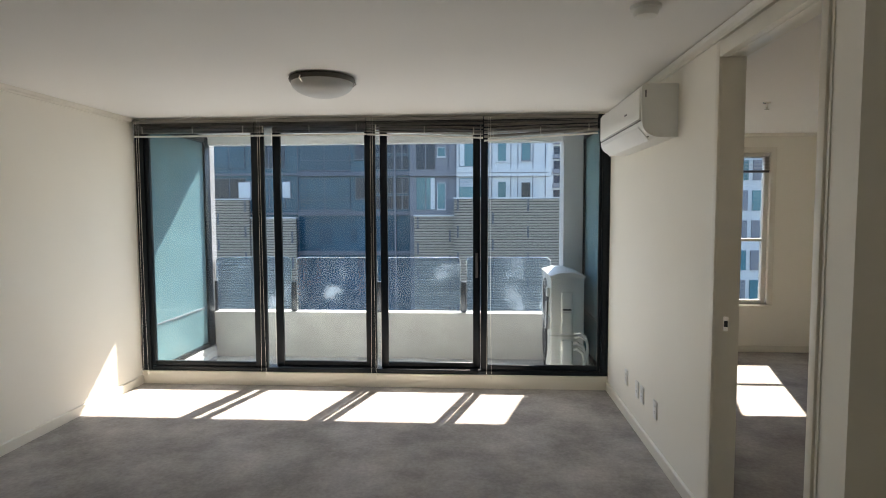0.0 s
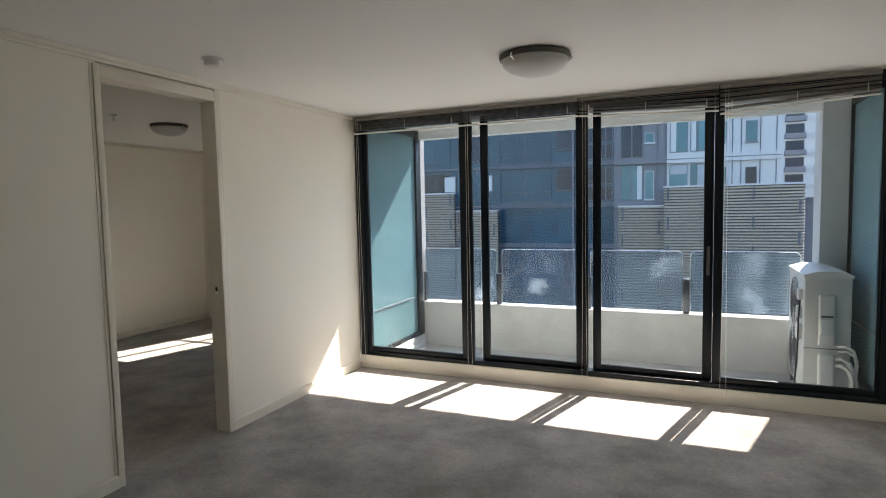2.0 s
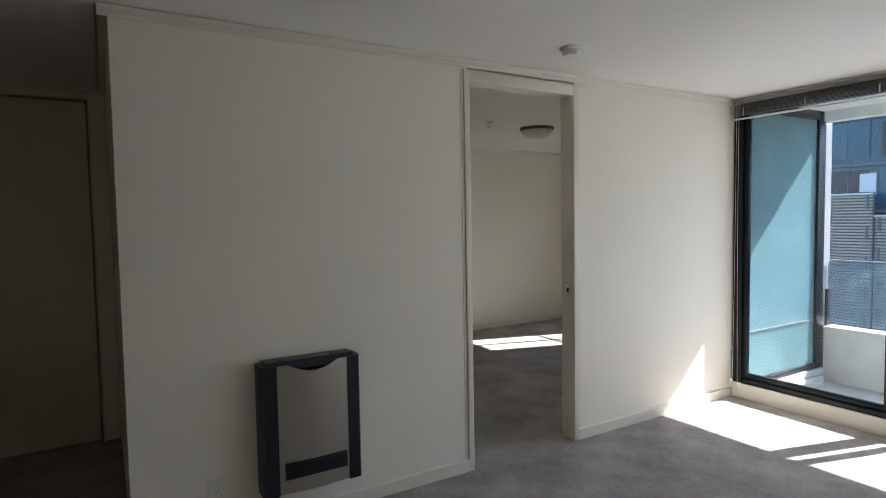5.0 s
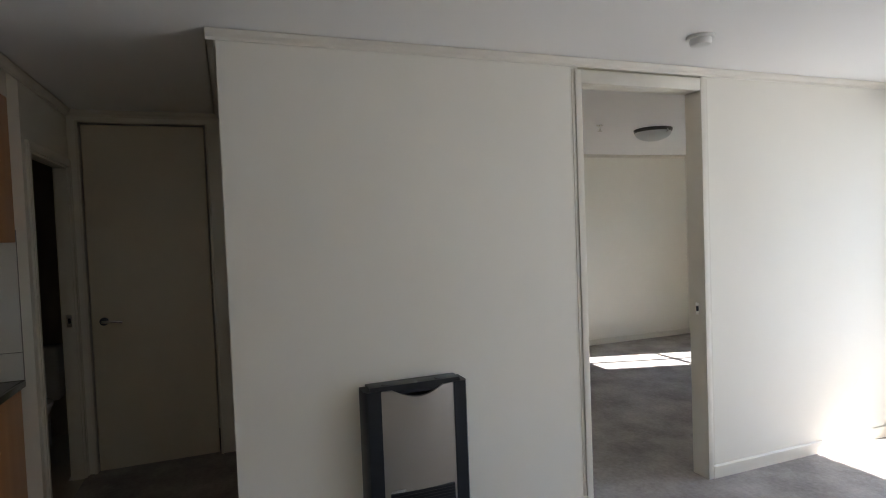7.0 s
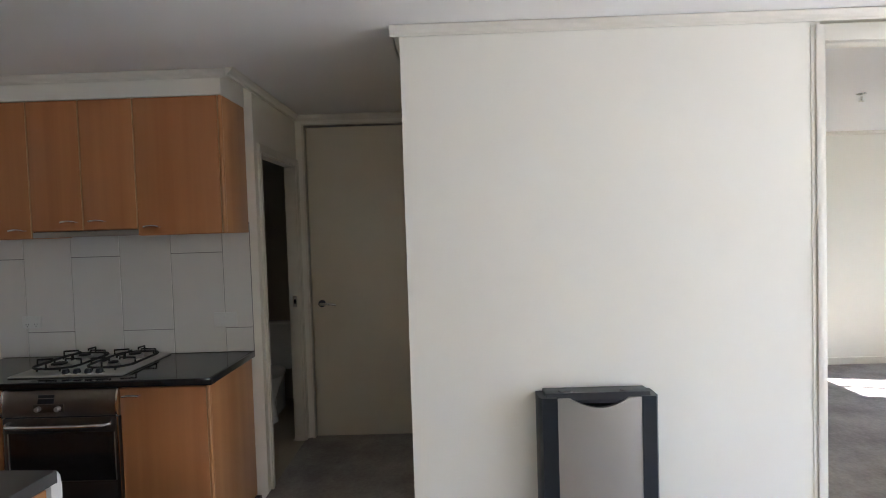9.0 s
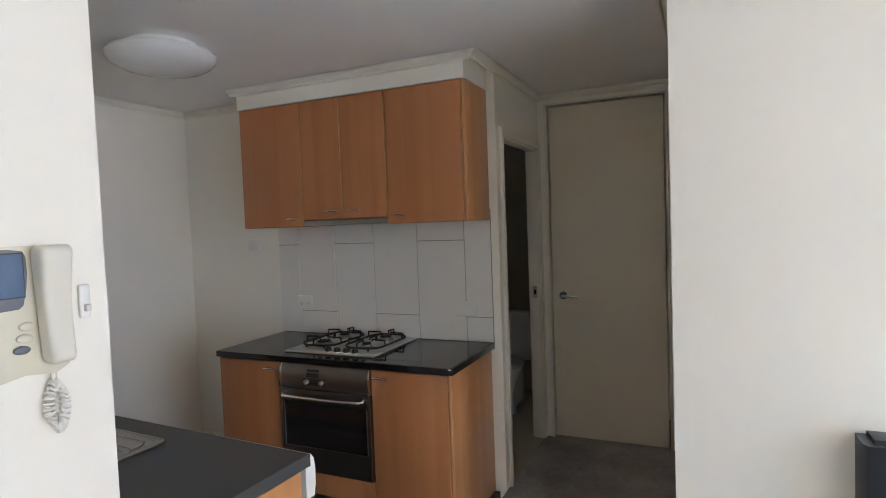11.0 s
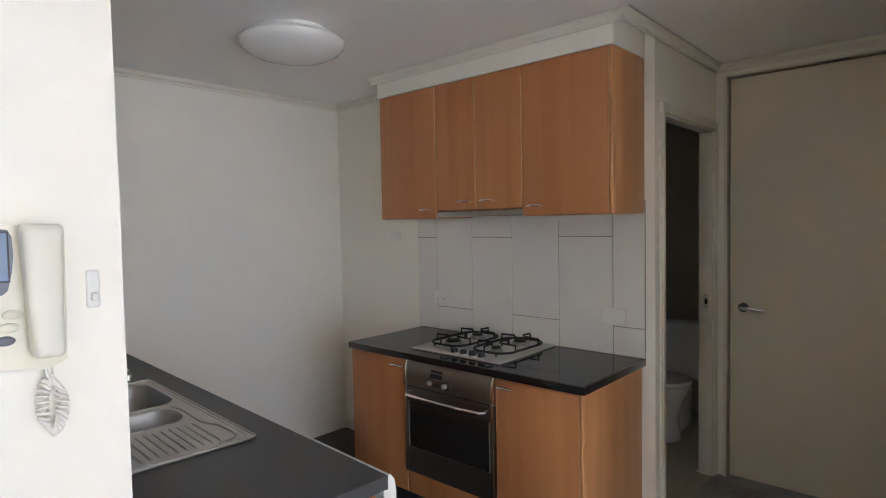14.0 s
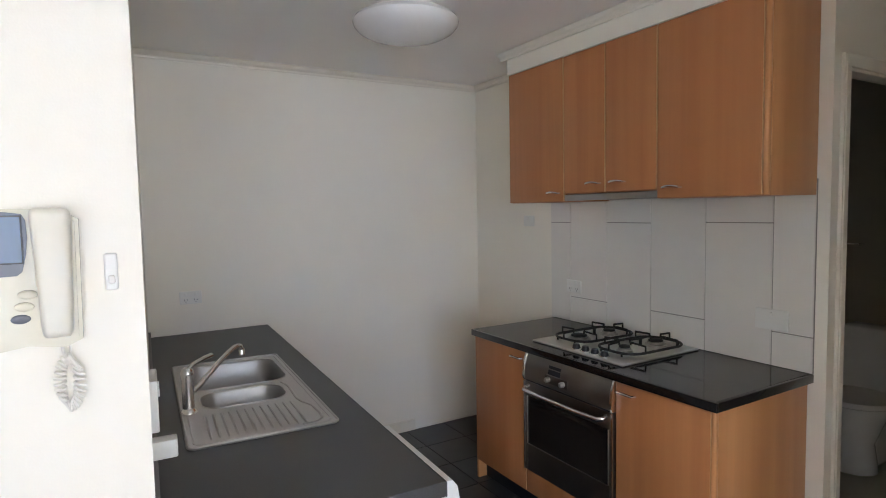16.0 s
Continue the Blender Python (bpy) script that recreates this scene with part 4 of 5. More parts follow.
base_unit(-6.83, -6.385, -6.45, "beech veneer base cabinet with a chrome handle")
base_unit(-5.80, -5.372, -5.74, "beech veneer base cabinet with a chrome handle")
ep = thing("end_panel", (-0.55, -5.363, 0), "beech veneer end panel of the cooker bench", "panel")
part("panel", box(SPLASH + 0.552, -0.008, 0, CF + 0.53, 0.008, BENCH - 0.038, 0.002), M_WOODEND, ep)
part("edge_strip", box(CF + 0.5305, -0.009, 0, CF + 0.551, 0.009, BENCH - 0.038, 0.006, 3), M_WOODEND, ep)


def oven():
    y0, y1 = -6.383, -5.802
    t = thing("built_in_oven", (CF, (y0 + y1) / 2, 0.1), "stainless built-in oven with a dark glass door", "oven")
    L = (y1 - y0) / 2
    part("filler_panel", box(-0.018, -L + 0.002, 0.005, 0.0, L - 0.002, 0.122, 0.002), M_WOOD, t, "beech strip under the oven")
    part("body", box(-0.55, -L + 0.004, 0.135, -0.022, L - 0.004, 0.70), M_DGREY, t)
    cp = part("control_panel", extrude([(-0.02, 0.585), (0.012, 0.585), (0.017, 0.60), (0.015, 0.645), (0.010, 0.675), (-0.004, 0.712), (-0.02, 0.714)], 'Y', -L + 0.012, L - 0.012), M_OVSTEEL, t, "stainless control panel")
    part("clock_display", extrude([(0.008, 0.650), (0.016, 0.650), (0.006, 0.690), (-0.004, 0.690)], 'Y', -0.105, -0.025), M_BLACK, cp)
    part("dial_plate", box(0.010, -0.125, 0.607, 0.0178, 0.025, 0.646, 0.002), M_OVDARK, cp)
    for ky in (-0.098, 0.0):
        part("knob", lathe([(0.013, 0.0), (0.0125, 0.018), (0.009, 0.022)], 20, 'X', (0.0175, ky, 0.626)), M_HOB, cp, "small silver knob")
    dr = part("oven_door", boxes([(-0.02, -L + 0.003, 0.128, 0.012, -L + 0.022, 0.578), (-0.02, L - 0.022, 0.128, 0.012, L - 0.003, 0.578), (-0.02, -L + 0.022, 0.128, 0.012, L - 0.022, 0.262), (-0.02, -L + 0.022, 0.505, 0.012, L - 0.022, 0.578)], 0.002), M_OVDARK, t, "dark bronze door frame")
    for s in (-1, 1):
        part("side_trim", extrude([(-0.02, 0.582), (0.014, 0.582), (0.021, 0.60), (0.019, 0.648), (0.014, 0.68), (0.0, 0.714), (-0.02, 0.717)], 'Y', s * (L - 0.007) - 0.005, s * (L - 0.007) + 0.005), M_CHROME, cp, "bright curved end trim")
        part("edge_trim", box(0.0125, s * (L - 0.006) - 0.003, 0.128, 0.0160, s * (L - 0.006) + 0.003, 0.578), M_CHROME, dr)
        part("glass_trim", box(0.0085, s * (L - 0.026) - 0.002, 0.264, 0.0135, s * (L - 0.026) + 0.002, 0.503), M_HOB, dr)
    part("glass_trim", box(0.0085, -L + 0.03, 0.260, 0.0135, L - 0.03, 0.2635), M_OVSTEEL, dr)
    part("panel_joint", box(0.0, -L + 0.02, 0.579, 0.011, L - 0.02, 0.584), M_BLACK, t)
    part("door_glass", box(-0.018, -L + 0.023, 0.262, 0.008, L - 0.023, 0.505), M_OVGLASS, dr, "dark door glass")
    part("inner_glass", box(0.008, -L + 0.06, 0.285, 0.0095, L - 0.06, 0.475), M_OVGLASS, dr)
    part("door_handle", tube([(0.01, -L + 0.04, 0.556), (0.036, -L + 0.036, 0.550), (0.05, -L + 0.05, 0.547), (0.056, -L * 0.4, 0.545), (0.057, 0, 0.545), (0.056, L * 0.4, 0.545), (0.05, L - 0.05, 0.547), (0.036, L - 0.036, 0.550), (0.01, L - 0.04, 0.556)], 0.0105, 12), M_CHROME, dr, "bowed bright steel handle")


oven()

wt = thing("cooker_worktop", (-0.54, -6.09, BENCH), "polished black granite worktop beside the cooker", "worktop")
part("slab", box(SPLASH + 0.542, -0.735, -0.033, 0.285, 0.742, 0.0), M_GRANITE, wt)
part("front_edge", box(0.2852, -0.735, -0.033, 0.30, 0.757, 0.0, 0.0015, 2), M_GRANITE, wt)
part("end_edge", box(SPLASH + 0.542, 0.7422, -0.033, 0.285, 0.757, 0.0, 0.0015, 2), M_GRANITE, wt)


def hob():
    t = thing("gas_hob", (-0.58, -6.11, BENCH), "stainless four-burner gas hob with black trivets", "hob")
    hx, hy = 0.252, 0.292
    part("tray", box(-hx, -hy, 0.0, hx, hy, 0.01, 0.005, 3), M_HOB, t)
    spots = ((-0.14, -0.15, 0.036), (0.07, -0.15, 0.047), (-0.14, 0.14, 0.040), (0.07, 0.14, 0.030))
    for bx_, by_, r in spots:
        b = part("burner", lathe([(r * 1.25, 0.01), (r * 1.2, 0.018), (r, 0.02), (r, 0.028), (r * 0.9, 0.03)], 24, 'Z', (bx_, by_, 0)), M_STEEL, t)
        part("burner_cap", lathe([(r * 0.82, 0.03), (r * 0.84, 0.036), (r * 0.7, 0.039), (0.004, 0.04)], 24, 'Z', (bx_, by_, 0)), M_IRON, b)
    for ty in (-0.15, 0.14):
        bm = bmesh.new()
        z = 0.026
        w, d, r = 0.118, 0.195, 0.085
        loop = []
        for cx, cy, a0 in ((d - r, w - r, 0), (-d + r, w - r, 90), (-d + r, -w + r, 180), (d - r, -w + r, 270)):
            loop += [(-0.035 + cx + r * math.cos(radians(a0 + k * 15)), ty + cy + r * math.sin(radians(a0 + k * 15)), z) for k in range(7)]
        tube(loop, 0.006, 6, True, bm)
        for cx in (-0.14, 0.07):
            for dx, dy in ((1, 0), (-1, 0), (0, 1), (0, -1)):
                e = w if dy else 0.09
                p0 = (cx + dx * (e + 0.01), ty + dy * e, z)
                p1 = (cx + dx * (e + 0.01), ty + dy * e, 0.055)
                p2 = (cx + dx * 0.035, ty + dy * 0.035, 0.058)
                p3 = (cx + dx * 0.035, ty + dy * 0.035, 0.046)
                tube([p0, p1, p2, p3], 0.005, 6, False, bm)
        for cx in (-0.225, 0.155):
            tube([(cx, ty + 0.06, 0.009), (cx, ty + 0.06, z)], 0.005, 6, False, bm)
            tube([(cx, ty - 0.06, 0.009), (cx, ty - 0.06, z)], 0.005, 6, False, bm)
        part("trivet", bm, M_IRON, t, "black cast-iron trivet")
    for k in range(4):
        part("knob", lathe([(0.019, 0.01), (0.018, 0.022), (0.014, 0.034), (0.003, 0.035)], 20, 'Z', (0.212, -0.02 + k * 0.058, 0)), M_BLACK, t, "black knob with a bright skirt")
        part("knob_skirt", lathe([(0.024, 0.01), (0.024, 0.014), (0.019, 0.016)], 20, 'Z', (0.212, -0.02 + k * 0.058, 0)), M_CHROME, t)


hob()


# wall cabinets, range hood and bulkhead
def wall_unit(y0, y1, z0, hy, label):
    t = thing("wall_cabinet", ((SPLASH + UF) / 2, (y0 + y1) / 2, z0), label, "cabinet", "wall cabinets")
    x0, x1, L, H = SPLASH - t.location.x, UF - t.location.x, (y1 - y0) / 2, 2.278 - z0
    part("carcass", box(x0 + 0.003, -L + 0.0015, 0.0, x1 - 0.02, L - 0.0015, H), M_WOOD, t)
    d = part("door", box(x1 - 0.018, -L + 0.002, 0.002, x1, L - 0.002, H - 0.002, 0.004, 3), M_WOOD, t)
    pull(d, (x1, hy - t.location.y, 0.045), w=0.085)
    part("edge_band", box(x1 - 0.016, L - 0.0019, 0.004, x1 + 0.0006, L - 0.0002, H - 0.004), M_WOODEDGE, d, "pale edge band")


wall_unit(-6.826, -6.378, 1.555, -6.45, "beech veneer wall cabinet with a chrome handle")
wall_unit(-6.376, -6.10, 1.592, -6.17, "narrow beech wall cabinet above the range hood")
wall_unit(-6.098, -5.81, 1.592, -6.02, "narrow beech wall cabinet above the range hood")
wall_unit(-5.808, -5.358, 1.555, -5.73, "beech veneer wall cabinet with a chrome handle")
ue = thing("cabinet_end_panel", (-0.68, -5.347, 1.555), "beech end panel of the wall cabinets", "panel")
part("panel", box(SPLASH + 0.683, -0.009, 0, UF + 0.655, 0.009, 0.723, 0.002), M_WOODEND, ue)
part("edge_strip", box(UF + 0.6555, -0.0095, 0, UF + 0.681, 0.0095, 0.723, 0.007, 3), M_WOODEND, ue)
rh = thing("range_hood", (-0.69, -6.09, 1.592), "slim steel slide-out range hood under the cabinets", "range hood")
part("body", box(-0.15, -0.283, -0.03, 0.155, 0.283, -0.002, 0.003), M_DGREY, rh)
part("front_strip", box(0.155, -0.283, -0.034, 0.168, 0.283, -0.004, 0.003), M_STEEL, rh)
solid("kitchen_bulkhead", box(SPLASH, -6.84, 2.28, -0.52, HALL_S - 0.045, CEIL, 0.003), M_WALL, "cream bulkhead above the wall cabinets", "bulkhead")

# ---- kitchen: sink side ----
SB = 0.805
sc = thing("sink_cabinet", (1.1, -6.8, 0), "beech veneer sink cabinet", "cabinet")
part("carcass", boxes([(SB + 0.03 - 1.1, -0.85, 0.1, NIB - 1.102, 0.98, 0.62), (SB + 0.03 - 1.1, -0.85, 0.621, SB + 0.05 - 1.1, 0.98, BENCH - 0.04)]), M_WOOD, sc)
part("kickboard", box(SB + 0.08 - 1.1, -0.85, 0, SB + 0.095 - 1.1, 0.98, 0.1), M_BLACK, sc)
for k in range(3):
    d = part("door", box(SB + 0.01 - 1.1, -0.85 + k * 0.61, 0.105, SB + 0.028 - 1.1, -0.854 + (k + 1) * 0.61, BENCH - 0.045, 0.002), M_WOOD, sc)
se = thing("bench_end_panel", (1.1, -5.372, 0), "beech veneer end panel of the sink bench", "panel")
part("panel", box(SB + 0.035 - 1.1, -0.009, 0, NIB - 1.102, 0.009, BENCH - 0.042, 0.003), M_WOODEND, se)
dw = thing("dishwasher", (1.08, -5.60, 0), "white slim dishwasher under the end of the sink bench", "dishwasher")
part("tub", box(SB + 0.03 - 1.08, -0.21, 0.08, NIB - 1.09, 0.21, BENCH - 0.045), M_WHITE, dw)
dd = part("door", box(SB - 0.038 - 1.08, -0.212, 0.1, SB + 0.028 - 1.08, 0.216, 0.70, 0.008), M_WHITE, dw)
DX = SB - 1.08
part("control_panel", extrude([(DX - 0.008, 0.705), (DX - 0.044, 0.705), (DX - 0.052, 0.74), (DX - 0.053, 0.79), (DX - 0.047, 0.825), (DX - 0.034, 0.842), (DX - 0.008, 0.845)], 'Y', -0.212, 0.216), M_WHITE, dw)
part("panel_seam", box(DX - 0.045, -0.2125, 0.701, DX - 0.01, 0.2165, 0.704), M_DGREY, dw)
part("plinth", box(SB + 0.06 - 1.08, -0.21, 0.0, SB + 0.075 - 1.08, 0.21, 0.1), M_BLACK, dw)

sw = thing("sink_worktop", (1.1, -6.5, BENCH), "matt dark grey laminate sink worktop", "worktop")
SX0, SX1, SY0, SY1 = 0.912, 1.352, -6.868, -5.876
part("slab", holed((SB - 1.1, SX0 - 1.092, SX1 - 1.108, NIB - 1.1), (BACK + 6.45, SY0 + 6.508, SY1 + 6.492, 1.14), ((1, 1),), -0.038, 0.0), M_LAMINATE, sw, "", False)
part("front_lip", box(SB - 1.106, BACK + 6.47, -0.04, SB - 1.1005, 1.14, -0.001, 0.002), M_LAMINATE, sw)
part("upstand", box(NIB - 1.112, BACK + 6.45, 0.002, NIB - 1.1, 1.08, 0.03, 0.003), M_GROUT, sw)

for sob in (sc, se, dw, sw):
    skewed(sob)


def bowl(bm, x0, y0, x1, y1, z, depth, r=0.05):
    """An open rounded basin hung from a rim at z."""
    def ring(inset, zz, rr):
        pts = []
        for cx, cy, a0 in ((x1 - inset - rr, y1 - inset - rr, 0), (x0 + inset + rr, y1 - inset - rr, 90), (x0 + inset + rr, y0 + inset + rr, 180), (x1 - inset - rr, y0 + inset + rr, 270)):
            pts += [bm.verts.new((cx + rr * math.cos(radians(a0 + k * 15)), cy + rr * math.sin(radians(a0 + k * 15)), zz)) for k in range(7)]
        return pts
    rings = [ring(0, z, r), ring(0.006, z - 0.012, r), ring(0.012, z - depth + 0.03, r), ring(0.04, z - depth, r * 0.7)]
    for a, b in zip(rings, rings[1:]):
        for k in range(len(a)):
            bm.faces.new((a[k], a[(k + 1) % len(a)], b[(k + 1) % len(a)], b[k]))
    bm.faces.new(rings[-1])


def rounded(x0, y0, x1, y1, r, n=6):
    """Outline of a rounded rectangle, counter-clockwise."""
    pts = []
    for cx, cy, a0 in ((x1 - r, y1 - r, 0), (x0 + r, y1 - r, 90), (x0 + r, y0 + r, 180), (x1 - r, y0 + r, 270)):
        pts += [(cx + r * math.cos(radians(a0 + k * 90 / n)), cy + r * math.sin(radians(a0 + k * 90 / n))) for k in range(n + 1)]
    return pts


def pressed_deck(x0, y0, x1, y1, holes, z0, z1):
    """Thin steel sheet with rounded holes: outline and holes filled between, then thickened."""
    bm = bmesh.new()
    edges = []
    for ring in [rounded(x0, y0, x1, y1, 0.02)] + [rounded(*h) for h in holes]:
        vs = [bm.verts.new((x, y, z1)) for x, y in ring]
        edges += [bm.edges.new((vs[k], vs[(k + 1) % len(vs)])) for k in range(len(vs))]
    bmesh.ops.triangle_fill(bm, use_beauty=True, use_dissolve=False, edges=edges)
    ex = bmesh.ops.extrude_face_region(bm, geom=list(bm.faces))
    for v in ex["geom"]:
        if isinstance(v, bmesh.types.BMVert):
            v.co.z = z0
    bmesh.ops.recalc_face_normals(bm, faces=bm.faces)
    return bm


def sink():
    t = thing("kitchen_sink", (0, 0, BENCH), "stainless inset sink with one and a half bowls and drainer", "sink")
    z = 0.006
    b1 = (0.945, -6.815, 1.315, -6.435, 0.075)
    b2 = (0.995, -6.395, 1.285, -6.20, 0.07)
    x0, x1, y0, y1 = SX0, SX1, SY0, SY1
    part("deck", pressed_deck(x0, y0, x1, y1, (b1, b2), 0.0005, z), M_SINK, t, "", False)
    part("rim", tube([(x, y, z) for x, y in rounded(x0, y0, x1, y1, 0.02)], 0.0045, 8, True), M_SINK, t)
    part("rim_bead", tube([(x, y, z - 0.001) for x, y in rounded(x0 + 0.016, y0 + 0.016, x1 - 0.016, y1 - 0.016, 0.03)], 0.0032, 6, True), M_SINK, t)
    for b, dp in ((b1, 0.17), (b2, 0.13)):
        bm = bmesh.new()
        bowl(bm, *b[:4], z + 0.001, dp, b[4])
        bmesh.ops.recalc_face_normals(bm, faces=bm.faces)
        bl = part("bowl", bm, M_BOWL, t, "brushed steel bowl")
        part("waste", lathe([(0.035, 0), (0.033, 0.004), (0.01, 0.001)], 20, 'Z', ((b[0] + b[2]) / 2, (b[1] + b[3]) / 2, z - dp + 0.001)), M_CHROME, bl)
        part("bowl_lip", tube([(x, y, z) for x, y in rounded(*b)], 0.003, 6, True), M_SINK, bl)
    for k in range(12):
        xx = 1.005 + k * 0.0255
        part("drainer_rib", tube([(xx, -6.155, z - 0.003), (xx, -6.14, z + 0.0005), (xx, -5.94, z + 0.0005), (xx, -5.92, z - 0.003)], 0.0042, 6), M_SINK, t)
    part("drainer_ridge", tube([(0.985, -6.40, z - 0.001), (0.972, -6.33, z), (0.975, -6.25, z), (0.978, -6.17, z), (0.970, -6.12, z), (0.950, -6.07, z), (0.945, -5.98, z), (0.952, -5.935, z),
                                (0.975, -5.912, z), (1.02, -5.905, z - 0.001)], 0.005, 8), M_SINK, t)
    tx, ty = 1.328, -6.21
    tp = part("tap", lathe([(0.028, z), (0.026, z + 0.008), (0.019, z + 0.016), (0.019, z + 0.12), (0.022, z + 0.128), (0.021, z + 0.142), (0.013, z + 0.152)], 24, 'Z', (tx, ty, 0)), M_CHROME, t, "chrome mixer tap")
    part("spout", tube([(tx - 0.008, ty - 0.008, z + 0.06), (1.285, -6.24, z + 0.083), (1.225, -6.30, z + 0.128), (1.175, -6.352, z + 0.158), (1.148, -6.38, z + 0.168), (1.132, -6.397, z + 0.164), (1.126, -6.403, z + 0.142)], 0.0095, 10), M_CHROME, tp)
    part("aerator", lathe([(0.0115, 0.0), (0.0115, 0.02), (0.009, 0.024)], 14, 'Z', (1.126, -6.403, z + 0.128)), M_CHROME, tp)
    part("tap_lever", tube([(tx, ty, z + 0.142), (tx - 0.02, ty - 0.012, z + 0.158), (tx - 0.06, ty - 0.05, z + 0.166), (tx - 0.085, ty - 0.075, z + 0.168)], 0.0085, 8), M_CHROME, tp)
    skewed(t)


sink()

plate("power_point", (1.10, BACK, 1.06), '+y', 0.115, 0.072, "white double wall socket above the sink bench", 2)
plate("power_point", (SPLASH, -7.06, 1.445), '+x', 0.10, 0.068, "white wall switch on the kitchen wall", 1, "switch", pins=False)
plate("power_point", (SPLASH + 0.008, -6.645, 1.066), '+x', 0.115, 0.072, "white wall socket on the splashback tiles", 2)
plate("power_point", (SPLASH + 0.008, -5.495, 1.05), '+x', 0.135, 0.085, "large white cooker switch on the splashback tiles", 1, "switch", pins=False)
sg = plate("power_point", (NIB, -5.57, 1.11), '-x', 0.115, 0.115, "white wall socket plate beside the sink", 2, d=0.018)
wb = thing("wall_box", (NIB, -5.63, 0.975), "small white wall box with a dark slot beside the sink", "wall box")
part("case", box(-0.055, -0.021, -0.022, 0.0, 0.021, 0.022, 0.004), M_WHITE, wb)
part("slot", box(-0.0565, -0.008, -0.003, -0.0545, 0.008, 0.004), M_DGREY, wb)
skewed(wb)
skewed(sg)


# ---- intercom ----
def intercom():
    t = thing("door_intercom", (1.62, -5.33, 1.42), "cream video door intercom with a handset and coiled cord", "intercom")
    # x runs away from the kitchen; the unit stands off the wall towards +y
    out = [(-0.085, -0.10), (-0.06, -0.112), (-0.01, -0.104), (0.03, -0.110), (0.06, -0.118), (0.12, -0.120), (0.15, -0.11), (0.155, 0.10), (0.13, 0.118), (-0.06, 0.118), (-0.088, 0.10)]
    bm = extrude(out, 'Y', 0.0, 0.028)
    bmesh.ops.bevel(bm, geom=[e for e in bm.edges if all(v.co.y > 0.02 for v in e.verts)], offset=0.006, segments=2, affect='EDGES')
    part("housing", bm, M_CREAM, t)
    fr = [(-0.002, 0.012), (-0.009, 0.018), (-0.015, 0.045), (-0.018, 0.072), (-0.017, 0.100), (-0.012, 0.110), (0.01, 0.1135), (0.12, 0.1145), (0.145, 0.095), (0.148, 0.03), (0.13, 0.012), (0.05, 0.010)]
    sf = part("screen_surround", extrude(fr, 'Y', 0.028, 0.032), M_SCREENF, t)
    part("screen_border", box(-0.0125, 0.032, 0.031, 0.130, 0.0335, 0.108), M_BLACK, sf)
    part("screen", box(-0.010, 0.0335, 0.0335, 0.1275, 0.035, 0.1055), M_SCREEN, sf, "dark blue glass screen")
    for k, mt in enumerate((M_CREAM, M_CREAM, M_SCREENF)):
        bt = lathe([(0.0135, 0.0), (0.013, 0.004), (0.009, 0.006)], 20, 'Y')
        bmesh.ops.scale(bt, vec=(1.0, 1.0, 0.55), verts=bt.verts)
        bmesh.ops.translate(bt, vec=(-0.0135 + 0.0055 * k, 0.028, -0.019 - 0.0195 * k), verts=bt.verts)
        part("button", bt, mt, t)
    hs = bmesh.new()
    rings = []
    for k in range(29):
        u = 0.5 - 0.5 * math.cos(math.pi * k / 28)
        z = 0.1185 - u * 0.206
        d = min(1.0, min(u, 1 - u) * 0.206 / 0.016)
        e = math.sqrt(max(0.0, 1 - (1 - d) ** 2))
        ex, ey = 0.72 + 0.28 * e, 0.45 + 0.55 * e
        hw = 0.0285 - 0.0075 * u
        dep = 0.036 + 0.012 * (abs(u - 0.5) * 2) ** 2
        cx = -0.051 - 0.002 * u
        ring = []
        for q in range(32):
            c, sn = math.cos(2 * math.pi * q / 32), math.sin(2 * math.pi * q / 32)
            ring.append(hs.verts.new((cx + hw * ex * math.copysign(abs(c) ** 0.5, c), 0.026 + dep * 0.5 + dep * 0.5 * ey * math.copysign(abs(sn) ** 0.5, sn), z)))
        rings.append(ring)
    for a, b in zip(rings, rings[1:]):
        for j in range(32):
            hs.faces.new((a[j], a[(j + 1) % 32], b[(j + 1) % 32], b[j]))
    hs.faces.new(rings[0])
    hs.faces.new(rings[-1])
    bmesh.ops.recalc_face_normals(hs, faces=hs.faces)
    part("handset", hs, M_HANDSET, t, "cream plastic handset")
    pts = []
    for k in range(420):
        u = k / 419
        ang = u * 2 * math.pi
        cx = -0.062 - 0.014 * math.sin(ang)
        cz = -0.132 - 0.041 * (1 - math.cos(ang))
        w = 27 * ang
        nx, nz = math.cos(ang), math.sin(ang)
        rad = 0.0075
        pts.append((cx + rad * math.cos(w) * abs(nz) + 0.0, 0.016 + rad * math.sin(w), cz + rad * math.cos(w) * abs(nx)))
    part("coiled_cord", tube([(-0.052, 0.02, -0.085), (-0.056, 0.018, -0.124)] + pts, 0.0026, 6), M_CORD, t, "coiled grey-white cord")
    part("cord_tail", tube([(-0.066, 0.012, -0.095), (-0.065, 0.014, -0.136)], 0.002, 5), M_CORD, t)


intercom()
ks = thing("light_switch", (1.489, -5.33, 1.428), "small white rocker switch on the off-white wall", "switch")
part("plate", box(-0.0105, 0, -0.032, 0.0105, 0.009, 0.032, 0.004, 3), M_WHITE, ks)
part("rocker", box(-0.0055, 0.008, -0.020, 0.0055, 0.019, -0.006, 0.003), M_BRAIL, ks)


